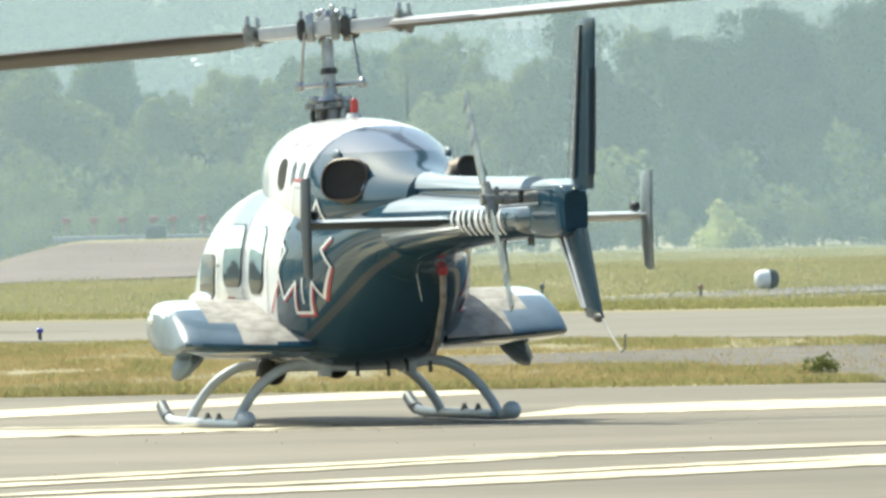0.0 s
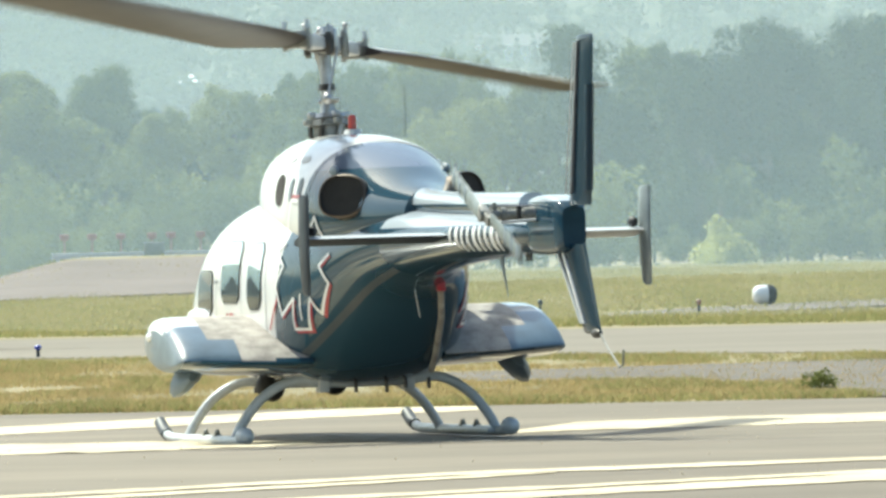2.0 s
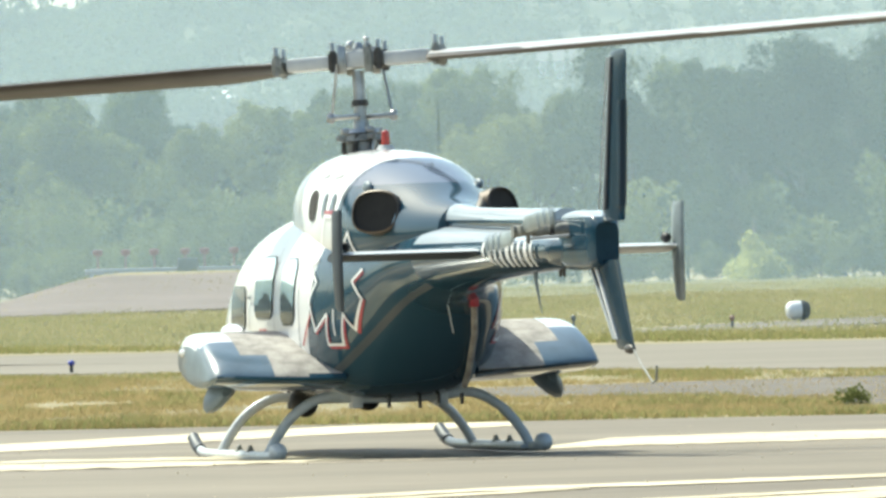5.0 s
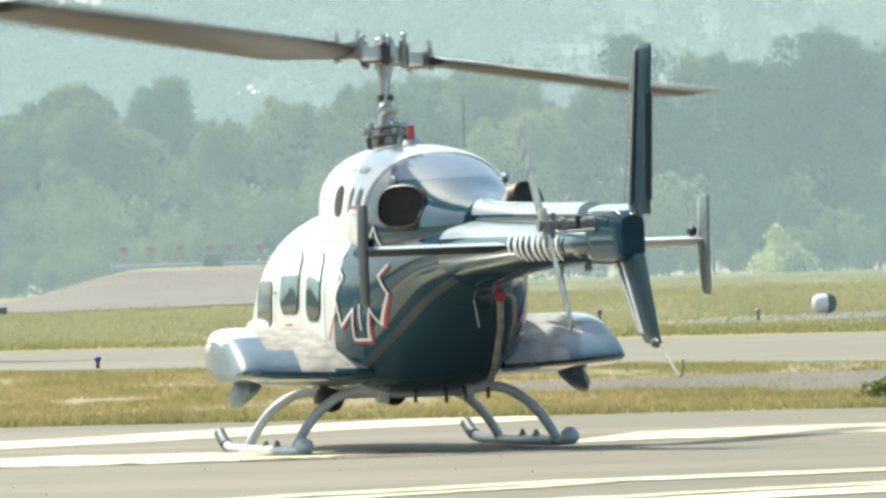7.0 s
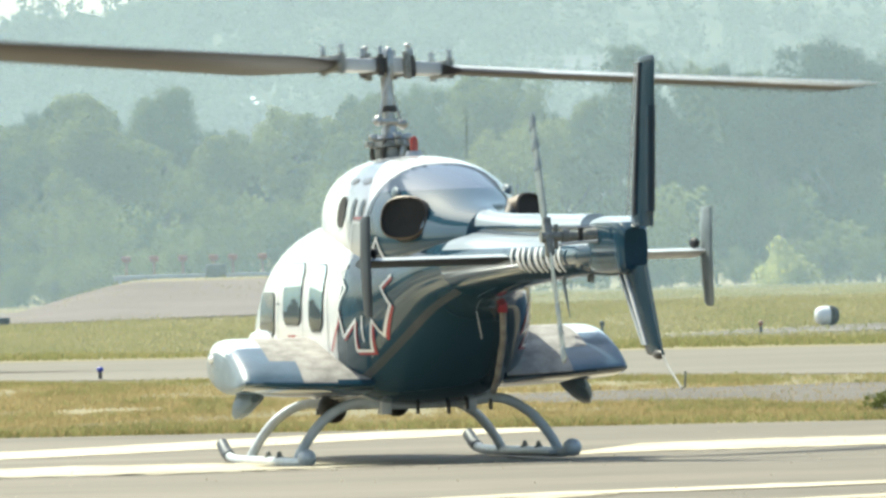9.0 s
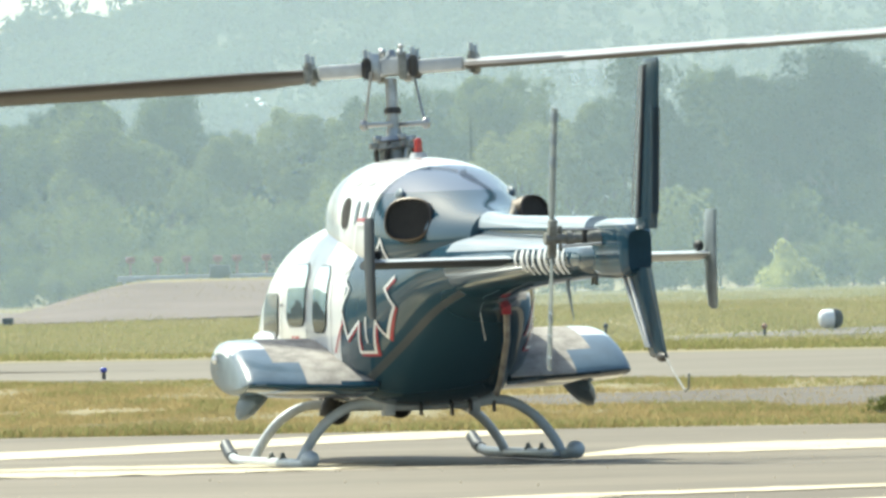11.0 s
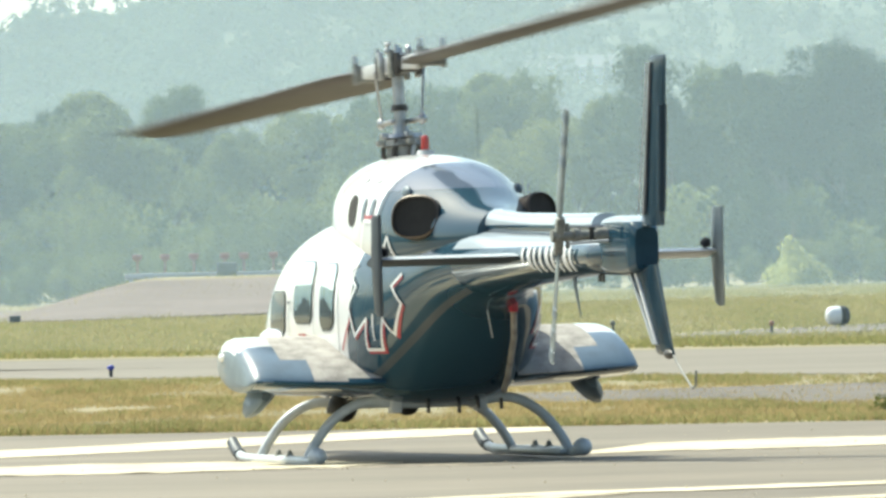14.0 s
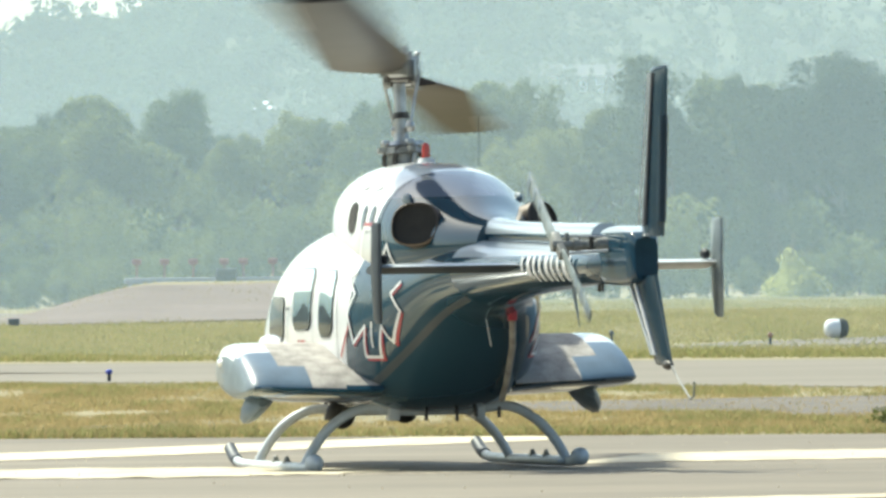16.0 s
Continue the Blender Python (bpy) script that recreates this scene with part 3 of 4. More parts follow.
            box(bm, x - 0.07, x + 0.07, y - 0.045, y + 0.045, zt - 0.085, zt + 0.065, 0.012)
            part("bracket", bm, PALE, ct)

    # exhausts
    for s in (1, -1):
        ex = Matrix.Translation((-2.53, s * 0.465, 1.985)) @ pose(0, 0, 0, 0, -78, s * -42)
        bm = bmesh.new()
        loops = []
        for z, r in ((-0.35, 0.18), (0.0, 0.2), (0.09, 0.205), (0.10, 0.19), (0.075, 0.18), (0.072, 0.12), (0.07, 0.02)):
            loops.append([ex @ Vector((0.86 * r * math.copysign(abs(math.cos(a)) ** 0.8, math.cos(a)), 1.04 * r * math.copysign(abs(math.sin(a)) ** 0.8, math.sin(a)), z)) for a in (2 * math.pi * k / 24 for k in range(24))])
        rings(bm, loops)
        bm.faces.ensure_lookup_table()
        for f in bm.faces[:72]:
            f.material_index = 1
        part("exhaust", bm, [SOOT, HEAT], heli, "sooty round exhaust stub with heat-stained lip")

    # windows on both sides
    for s in (1, -1):
        for x0, x1, low, high in ((-0.07, 0.61, 1.16, 1.67), (-0.85, -0.40, 1.11, 1.65), (1.02, 1.75, 1.06, 1.42)):
            for nm, g, dz, mt in (("window_frame", 0.010, 0.004, FRAME), ("window", 0.0, 0.010, GLASS)):
                bm = bmesh.new()
                loops = []
                zs = [low - g + (high - low + 2 * g) * i / 24 for i in range(25)]
                n = 8
                grid = []
                for i, z in enumerate(zs):
                    row = []
                    inset = 0.09 * max(0.0, 1 - min(i, 24 - i) / 4) ** 2
                    for k in range(n + 1):
                        x = (x0 - g + inset) + (x1 - x0 + 2 * g - 2 * inset) * k / n
                        row.append(bm.verts.new((x, s * (side_y(x, z) + dz), z)))
                    grid.append(row)
                for a, b in zip(grid, grid[1:]):
                    for k in range(n):
                        bm.faces.new((a[k], a[k + 1], b[k + 1], b[k]))
                if nm == "window_frame":
                    wf = part(nm, bm, mt, heli, "dark seal round a cabin window")
                else:
                    # lower faces coloured dark for the dim cabin behind, where no sky reflects
                    for f in bm.faces:
                        c = f.calc_center_median()
                        f.material_index = 1 if c.z < 1.32 + 0.05 * math.sin(9 * c.x) + (0.2 if c.x > 0.9 else 0) else 0
                    part(nm, bm, [mt, GLASS_DARK], wf, "reflecting cabin window, the dim cabin put into its lower colour")

    # star emblem on both sides: a white line with a red rim
    star = [(-1.36, 1.64), (-1.21, 1.60), (-1.42, 1.46), (-1.27, 1.30), (-1.41, 1.06), (-1.65, 1.20), (-1.60, 0.95), (-1.79, 0.95), (-1.94, 1.20), (-2.02, 1.07), (-2.26, 1.32), (-2.12, 1.46), (-2.28, 1.55)]
    for s in (1, -1):
        for nm, pts, w, lift, mt in (("emblem_rim", [(x - 0.012, z - 0.02) for x, z in star[3:]], 0.012, 0.008, RED), ("emblem_line", star, 0.0125, 0.012, LETTER),
                                     ("emblem_line", [(-1.77, 1.23), (-1.74, 1.03)], 0.010, 0.010, LETTER), ("red_edge", [(-1.30, 1.2), (-1.09, 0.95)], 0.014, 0.008, RED)):
            part(nm, surface_line(pts, w, lift, s), mt, heli, "white and red star emblem" if nm[0] == "e" else "red edge line")
        for nm, pts, w, mt in (("emblem_line", [(-1.88, 1.70), (-2.01, 1.85), (-2.13, 1.66)], 0.014, LETTER), ("emblem_line", [(-1.27, 1.70), (-1.40, 1.99), (-1.68, 1.98), (-1.81, 1.72)], 0.014, LETTER), ("emblem_rim", [(-1.40, 2.02), (-1.70, 2.015)], 0.014, RED)):
            part(nm, surface_line(pts, w, 0.012, s, lambda x, z: max(side_y(x, z), cowl_y(x, z))), mt, heli, "white and red star emblem")
        for pts in ([(-1.76, 1.60), (-1.80, 2.1), (-1.83, 2.36)], [(-0.2, 2.0), (-0.16, 2.2), (-0.2, 2.42)]):
            part("panel_seam", surface_line(pts, 0.007, 0.005, s, cowl_y), FRAME, cowl)
        for pts in ([(-0.16, 0.85), (-0.13, 1.3), (-0.16, 1.74)], [(0.82, 0.85), (0.86, 1.3), (0.80, 1.74)], [(-1.0, 0.9), (-0.98, 1.4), (-1.0, 1.74)]):
            part("door_seam", surface_line(pts, 0.006, 0.004, s), FRAME, heli)
        for x in (0.42, 0.30, 0.22):
            part("red_mark", surface_line([(x, 1.05), (x - 0.05, 1.05)], 0.02, 0.006, s), RED, heli)
        part("door_handle", surface_line([(0.86, 1.33), (0.70, 1.33)], 0.012, 0.02, s), FRAME, heli)

    # lettering on the boom as plain bars
    for s in (1, -1):
        for i in range(9):
            x0 = -4.82 - 0.155 * i
            bm = bmesh.new()
            rows = []
            for k in range(7):
                z = 1.545 + 0.185 * k / 6
                q = 1.668
                hw = 0.245 - 0.03 * (x0 + 4.8) / -1.3
                y = hw * math.sqrt(max(0.0, 1 - ((z - q) / 0.185) ** 2)) + 0.006
                rows.append([bm.verts.new((x0 - w, s * y, z)) for w in (0.0, 0.03, 0.06 + 0.03 * (i % 3 == 1))])
            for a, b in zip(rows, rows[1:]):
                for k in range(2):
                    bm.faces.new((a[k], a[k + 1], b[k + 1], b[k]))
            part("letter_bar", bm, LETTER, boom, "white bar of lettering")

    # strake, wire and antennas under the tail and belly
    bm = bmesh.new()
    tube(bm, [(-2.74, -0.22, 1.26), (-2.3, -0.33, 1.02), (-1.72, -0.42, 0.70), (-1.5, -0.44, 0.58)], 0.026, 10)
    strake = part("strake", bm, WALKWAY, heli, "pale strake on the rear body")
    bm = bmesh.new()
    box(bm, -2.78, -2.70, -0.25, -0.185, 1.23, 1.33, 0.01)
    part("strake_end", bm, RED, strake, "red end of the strake")
    bm = bmesh.new()
    tube(bm, [(-2.75, 0.0, 1.27), (-2.55, -0.09, 1.03)], 0.0035, 8)
    oval(bm, (-2.76, 0.0, 1.28), 0.035, 0.035, 0.02)
    part("wire_antenna", bm, LETTER, heli)
    for x, y, r, d in ((0.62, 0.42, 0.12, 0.15), (0.3, 0.55, 0.08, 0.1), (-0.35, 0.1, 0.1, 0.08)):
        bm = bmesh.new()
        oval(bm, (x, y, 0.45), r, r, d)
        part("belly_dome", bm, BLACK, heli, "black dome under the belly")
    for x, y, l in ((-1.1, 0.1, 0.06), (-1.1, -0.16, 0.07), (-1.1, -0.32, 0.04), (-1.0, -0.38, 0.04), (-1.4, -0.44, 0.04), (0.9, 0.5, 0.1), (-6.1, 0.0, -1.02), (-6.2, 0.0, -1.02)):
        bm = bmesh.new()
        z = 0.47 if l > 0 else 1.51
        box(bm, x - (0.03 if l > 0 else 0.015), x + (0.03 if l > 0 else 0.015), y - 0.01, y + 0.01, z - (abs(l) if l > 0 else 0.045), z + 0.05, 0.004)
        part("blade_antenna", bm, DARKM, heli)
    bm = bmesh.new()
    rings(bm, [[(x0 + w * math.cos(a), 0.35 * w * math.sin(a), z) for a in (2 * math.pi * k / 10 for k in range(10))] for x0, w, z in ((-5.41, 0.045, 1.53), (-5.42, 0.036, 1.44), (-5.49, 0.02, 1.32), (-5.555, 0.006, 1.2))])
    part("swept_antenna", bm, SLATE, heli, "dark swept antenna under the tail boom")
    bm = bmesh.new()
    tube(bm, [(-0.95, -0.42, 2.5), (-0.97, -0.42, 2.9)], 0.003, 6)
    part("whip_antenna", bm, BLACK, heli)

    # vents and the intake on the cowling's sides
    for s in (1, -1):
        for x, z, w, hh in ((-1.31, 2.08, 0.055, 0.10), (-1.57, 2.07, 0.055, 0.10), (-0.86, 2.08, 0.17, 0.13), (-0.92, 2.33, 0.14, 0.025), (-1.34, 2.32, 0.12, 0.025)):
            bm = bmesh.new()
            loop = []
            for k in range(16):
                a = 2 * math.pi * k / 16
                xx, zz = x + w * math.cos(a), z + hh * math.copysign(abs(math.sin(a)) ** 0.7, math.sin(a))
                loop.append((xx, s * (cowl_y(xx, zz) + 0.008), zz))
            bm.faces.new([bm.verts.new(p) for p in loop])
            part("vent", bm, SOOT if hh > 0.11 else SLATE if hh > 0.05 else PALE, cowl, "dark intake opening" if hh > 0.11 else "grey vent")

    for s in (1, -1):
        bm = bmesh.new()
        oval(bm, (-2.07, s * 0.455, 2.2), 0.10, 0.035, 0.055)
        part("scoop", bm, SLATE, cowl, "small dark scoop above the exhaust")

    for s in (1, -1):
        bm = bmesh.new()
        oval(bm, (1.55, s * 0.83, 1.02), 0.42, 0.085, 0.085)
        part("step_fairing", bm, WHITE, heli, "white rounded fairing low on the cabin side")

    # beacon and mast
    bm = bmesh.new()
    bmesh.ops.create_cone(bm, cap_ends=True, segments=16, radius1=0.038, radius2=0.034, depth=0.12, matrix=Matrix.Translation((-0.55, -0.07, 2.61)))
    oval(bm, (-0.55, -0.07, 2.67), 0.034, 0.034, 0.026)
    bc = part("beacon", bm, BEACON, heli, "red anti-collision beacon")
    bm = bmesh.new()
    bmesh.ops.create_cone(bm, cap_ends=True, segments=16, radius1=0.11, radius2=0.06, depth=0.1, matrix=Matrix.Translation((-0.55, -0.07, 2.52)))
    part("beacon_base", bm, PALE, bc)
    return heli


BODY_FINE, COWL_FINE = interp_rows(BODY, 0.05), interp_rows(COWL, 0.05)


def row_at(rows, x):
    """The body's section at x, between two rows."""
    for a, b in zip(rows, rows[1:]):
        if a[0] >= x >= b[0]:
            f = (a[0] - x) / (a[0] - b[0])
            return [p + (q - p) * f for p, q in zip(a, b)]
    return rows[-1] if x < rows[-1][0] else rows[0]


def side_y(x, z):
    """Half width of the cabin at x and height z."""
    _, zb, zt, hw, n, zw = row_at(BODY_FINE, x)
    zc = zb + (zt - zb) * zw
    h = (zt - zc) if z > zc else (zc - zb)
    return hw * max(0.0, 1 - min(1, abs(z - zc) / h) ** n) ** (1 / n)


def cowl_y(x, z):
    """Half width of the cowling at x and height z."""
    _, zb, zt, hw, n, zw = row_at(COWL_FINE, x)
    zc = zb + (zt - zb) * zw
    h = (zt - zc) if z > zc else (zc - zb)
    return hw * max(0.0, 1 - min(1, abs(z - zc) / h) ** n) ** (1 / n)


def surface_line(pts, w, lift, s, across=None):
    """A painted line on the cabin's side along points (x, z)."""
    bm = bmesh.new()
    for (xa, za), (xb, zb) in zip(pts, pts[1:]):
        d = Vector((xb - xa, zb - za))
        n = Vector((-d.y, d.x)).normalized() * w
        e = d.normalized() * w * 0.6
        k = max(3, int(d.length / 0.04))
        rows = []
        for i in range(k + 1):
            p = Vector((xa, za)) - e + (d + 2 * e) * (i / k)
            rows.append([bm.verts.new((q.x, s * ((across or side_y)(q.x, q.y) + lift), q.y)) for q in (p - n, p, p + n)])
        for a, b in zip(rows, rows[1:]):
            bm.faces.new((a[0], a[1], b[1], b[0]))
            bm.faces.new((a[1], a[2], b[2], b[1]))
    return bm


heli = helicopter()

# rotors: parts that turn on the helicopter
MAST = pose(-0.03, 0, 2.47, -1.0, 3.7, 0)            # the mast leans ahead
bm = bmesh.new()
tube(bm, [MAST @ Vector((0, 0, 0)), MAST @ Vector((0, 0, 0.74))], 0.052, 16)
tube(bm, [MAST @ Vector((0, 0, 0.02)), MAST @ Vector((0, 0, 0.32))], 0.09, 16, 0.065)
part("mast", bm, STEEL, heli, "bare steel rotor mast")
for nm, z, r, hgt, mt in (("mast_base", 0.06, 0.14, 0.16, GREASE), ("swashplate", 0.17, 0.18, 0.05, GREASE), ("swashplate", 0.23, 0.15, 0.035, STEEL), ("collar", 0.47, 0.075, 0.05, DARKM)):
    bm = bmesh.new()
    bmesh.ops.create_cone(bm, cap_ends=True, segments=24, radius1=r, radius2=r * 0.92, depth=hgt, matrix=MAST @ Matrix.Translation((0, 0, z)))
    if nm == "swashplate":
        for a in (10, 100, 190, 280):
            box(bm, r * 0.8, r * 1.25, -0.03, 0.03, z - 0.02, z + 0.03, 0.006, MAST @ pose(0, 0, 0, 0, 0, a))
    part(nm, bm, mt, heli, "oily swashplate" if nm == "swashplate" else "")
for a in (20, 75, 140, 200, 260, 320):
    bm = bmesh.new()
    tube(bm, [MAST @ pose(0, 0, 0, 0, 0, a) @ Vector(p) for p in ((0.13, 0, -0.02), (0.16, 0, 0.08), (0.15, 0.03, 0.2))], 0.022, 8)
    part("control_rod", bm, DARKM if a % 40 else STEEL, heli)


def main_rotor():
    hub = bmesh.new()
    box(hub, -0.16, 0.16, -0.1, 0.1, -0.06, 0.08, 0.02)
    bmesh.ops.create_cone(hub, cap_ends=True, segments=18, radius1=0.085, radius2=0.07, depth=0.16, matrix=Matrix.Translation((0, 0, 0.02)))
    rot = part("main_rotor", hub, PALE, heli, "two-bladed main rotor with pale hub")
    bm = bmesh.new()
    bmesh.ops.create_cone(bm, cap_ends=True, segments=12, radius1=0.05, radius2=0.03, depth=0.07, matrix=Matrix.Translation((0, 0, 0.12)))
    part("mast_nut", bm, STEEL, rot)
    for s in (1, -1):
        turn = pose(0, 0, 0, 0, 0, 0 if s == 1 else 180)
        bm = bmesh.new()
        oval(bm, turn @ Vector((0.06, 0.07, 0.13)), 0.03, 0.03, 0.035, 10, 8)
        part("hub_bolt", bm, STEEL, rot, "bright hub bolt")
        bm = bmesh.new()
        tube(bm, [turn @ Vector((0.11, -0.14, 0.1)), turn @ Vector((0.11, -0.14, 0.17))], 0.018, 8)
        oval(bm, turn @ Vector((0.11, -0.14, 0.17)), 0.028, 0.028, 0.02, 10, 8)
        part("hub_fitting", bm, STEEL, rot, "bright hub fitting")
        for y in (-0.12, 0.12):
            bm = bmesh.new()
            box(bm, 0.08, 0.15, y - 0.02, y + 0.02, -0.11, 0.125, 0.01, turn)
            part("lug", bm, STEEL if y > 0 else GREASE, rot)
        bm = bmesh.new()
        box(bm, 0.15, 0.62, -0.085, 0.085, -0.055, 0.055, 0.02, turn)
        part("grip", bm, PALE, rot)
        for x in (0.2, 0.7):
            bm = bmesh.new()
            box(bm, x - 0.04, x + 0.04, -0.12, 0.12, -0.072, 0.072, 0.012, turn)
            for y in (-0.1, 0.1):
                bmesh.ops.create_cone(bm, cap_ends=True, segments=8, radius1=0.028, radius2=0.028, depth=0.18, matrix=turn @ Matrix.Translation((x, y, 0)))
            clamp = part("grip_clamp", bm, GREASE if x > 0.5 else DARKM, rot)
            for y in (-0.1, 0.1):
                bm = bmesh.new()
                bmesh.ops.create_cone(bm, cap_ends=True, segments=10, radius1=0.022, radius2=0.018, depth=0.07, matrix=turn @ Matrix.Translation((x, y, 0.125)))
                part("bolt", bm, STEEL, clamp)
        b = blade_bm(0.66, 6.3, 0.66, 0.075, 0.01, 5)
        b.normal_update()
        # upper faces: grey skin made paler, the sky's gleam put into the colour
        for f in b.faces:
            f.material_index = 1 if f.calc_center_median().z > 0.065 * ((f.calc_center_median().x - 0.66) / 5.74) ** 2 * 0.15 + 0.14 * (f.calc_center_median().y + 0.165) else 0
        b.transform(turn)
        part("blade", b, [BLADE, BLADE_TOP], rot, "long dark rotor blade, gleam put into its grey upper side")
        bm = bmesh.new()
        tube(bm, [turn @ Vector((0.15, 0.16, -0.03)), turn @ Vector((0.24, 0.08, -0.46))], 0.012, 8)
        box(bm, 0.0, 0.28, 0.04, 0.1, -0.49, -0.45, 0.01, turn)
        oval(bm, turn @ Vector((0.25, 0.08, -0.47)), 0.04, 0.04, 0.05, 10, 8)
        part("pitch_link", bm, STEEL, rot)
    return rot


def tail_rotor():
    hub = bmesh.new()
    bmesh.ops.create_cone(hub, cap_ends=True, segments=14, radius1=0.045, radius2=0.035, depth=0.11, matrix=pose(0, 0, 0, 90, 0, 0))
    box(hub, -0.14, 0.14, -0.03, 0.03, -0.035, 0.035, 0.01)
    rot = part("tail_rotor", hub, GREASE, heli, "two-bladed tail rotor")
    for s in (1, -1):
        b = blade_bm(0.12, 0.94, 0.12, 0.022, 0, 6)
        b.transform(pose(0, 0, 0, 90, 0, 0) @ pose(0, 0, 0, 0, 0, 0 if s == 1 else 180))
        tb = part("blade", b, PLATE_GREY, rot, "pale tail rotor blade with dark bands")
        for r in (0.52, 0.68, 0.84):
            b = blade_bm(r, r + 0.07, 0.124, 0.027, 0, 6)
            for v in b.verts:
                v.co.y *= 1.0 / (0.55 + 0.45 * min(1, max(0.0, (v.co.x - r) / 0.0085)))
            b.transform(pose(0, 0, 0, 90, 0, 0) @ pose(0, 0, 0, 0, 0, 0 if s == 1 else 180))
            part("band", b, SLATE, tb, "dark band")
    return rot


rotor, fan = main_rotor(), tail_rotor()
bm = bmesh.new()
tube(bm, [(-6.75, 0.08, 1.80), (-6.75, 0.48, 1.80)], 0.036, 14)
tube(bm, [(-6.75, 0.10, 1.80), (-6.75, 0.20, 1.80)], 0.062, 14, 0.048)
tube(bm, [(-6.75, 0.33, 1.80), (-6.75, 0.37, 1.80)], 0.055, 14)
part("tail_gearbox", bm, GREASE, heli, "greasy tail rotor shaft and gearbox")
for pts, r, mt in (([(-6.72, 0.12, 1.86), (-6.66, 0.42, 1.865)], 0.011, STEEL), ([(-6.86, 0.14, 1.76), (-6.84, 0.42, 1.745)], 0.011, PALE), ([(-6.66, 0.28, 1.75), (-6.66, 0.30, 1.875)], 0.014, STEEL), ([(-6.75, 0.41, 1.71), (-6.75, 0.41, 1.89)], 0.016, GREASE), ([(-6.78, 0.24, 1.745), (-6.78, 0.24, 1.86)], 0.018, DARKM)):
    bm = bmesh.new()
    tube(bm, pts, r, 8)
    part("pitch_rod", bm, mt, heli)
FAN_AT, ROTOR_AT = (-6.75, 0.47, 1.80), pose(0.018, 0, 3.295, -0.70, 3.21, 0)


# ---- grass: short dry blades in loose tufts ----
def grass(name, spots, height, width, mats, seed, label):
    """Many single blades, joined: spots is a list of (x, y)."""
    rnd = random.Random(seed)
    verts, faces, idx = [], [], []
    for x, y, tall, kind in spots:
        z = ground_z(x, y)
        a = rnd.uniform(0, 6.283)
        h = height * tall * rnd.uniform(0.5, 1.3)
        w = width * rnd.uniform(0.6, 1.3)
        lean = Vector((rnd.gauss(0, 0.5), rnd.gauss(0, 0.5), 0)) * h
        side = Vector((math.cos(a), math.sin(a), 0)) * w
        p = Vector((x, y, z))
        k = len(verts)
        verts += [p - side, p + side, p + side * 0.7 + lean * 0.45 + Vector((0, 0, h * 0.6)), p + lean + Vector((0, 0, h)), p - side * 0.7 + lean * 0.45 + Vector((0, 0, h * 0.6))]
        faces.append((k, k + 1, k + 2, k + 3, k + 4))
        idx.append(kind)
    me = bpy.data.meshes.new(name)
    me.from_pydata([tuple(v) for v in verts], [], faces)
    for m in mats:
        me.materials.append(m)
    me.polygons.foreach_set("material_index", idx)
    return tagged(new(name, me), label, "grass", kind="stuff")


rnd = random.Random(3)
spots = []
while len(spots) < 120000:
    x, y = rnd.uniform(-8, 9), 51.5 + 25 * rnd.random() ** 1.1
    if y < 52.5 - 0.13 * x or y > 72.4 - 0.63 * x:
        continue
    n = noise.noise(Vector((x * 0.5, y * 0.35, 0))) + 0.5 * noise.noise(Vector((x * 2.1, y * 1.3, 4)))
    gravel = 0.6 < x and y < 65 and (x > 4.85 + 0.25 * math.sin(y) or (y > 60.5 - 0.7 * (x - 0.6) and y > 58))
    if rnd.random() > (0.04 if gravel else 0.35 + 0.9 * n + (0.5 if y < 54.5 - 0.13 * x else 0)):
        continue
    green = (y < 53.6 - 0.13 * x) or y > 68 - 0.63 * x or n > 0.42
    spots.append((x, y, 1.0 + max(0, n) + (0.5 if y < 54 - 0.13 * x else 0), 0 if (rnd.random() < (0.6 if green else 0.08)) else 1))
grass("verge_grass", spots, 0.055, 0.0055, [GRASS_G, STRAW], 4, "short green and straw-dry grass on the verge")
spots = []
while len(spots) < 170000:
    y = 88 + 210 * rnd.random() ** 1.4
    x = rnd.uniform(-0.105 * y, 0.115 * y)
    if y < 94 - 0.28 * x:
        continue
    n = noise.noise(Vector((x * 0.3, y * 0.05, 2)))
    if x < 0 and y > 178 or (4.2 < x and 103 < y < 108 + x * 0.5):
        if rnd.random() > 0.12:
            continue
    spots.append((x, y, 1.0 + 0.6 * n, 0 if rnd.random() < (0.7 if y < 98 else 0.5 if n > 0.15 else 0.3) else 1))
grass("meadow_grass", spots, 0.10, 0.014, [GRASS_G, GRASS_Y], 6, "tall green and yellowing meadow grass")


def grit():
    """Pale specks of grit on the runway."""
    rnd = random.Random(21)
    bm = bmesh.new()
    for i in range(120):
        x, y, r = rnd.uniform(-4, 5), rnd.uniform(27, 50), rnd.uniform(0.003, 0.007)
        bmesh.ops.create_icosphere(bm, subdivisions=1, radius=r, matrix=pose(x, y, ground_z(x, y) + 0.02 + r * 0.4))
    return tagged(part("grit", bm, LINE), "pale specks of grit on the runway", "grit", kind="stuff")


grit()


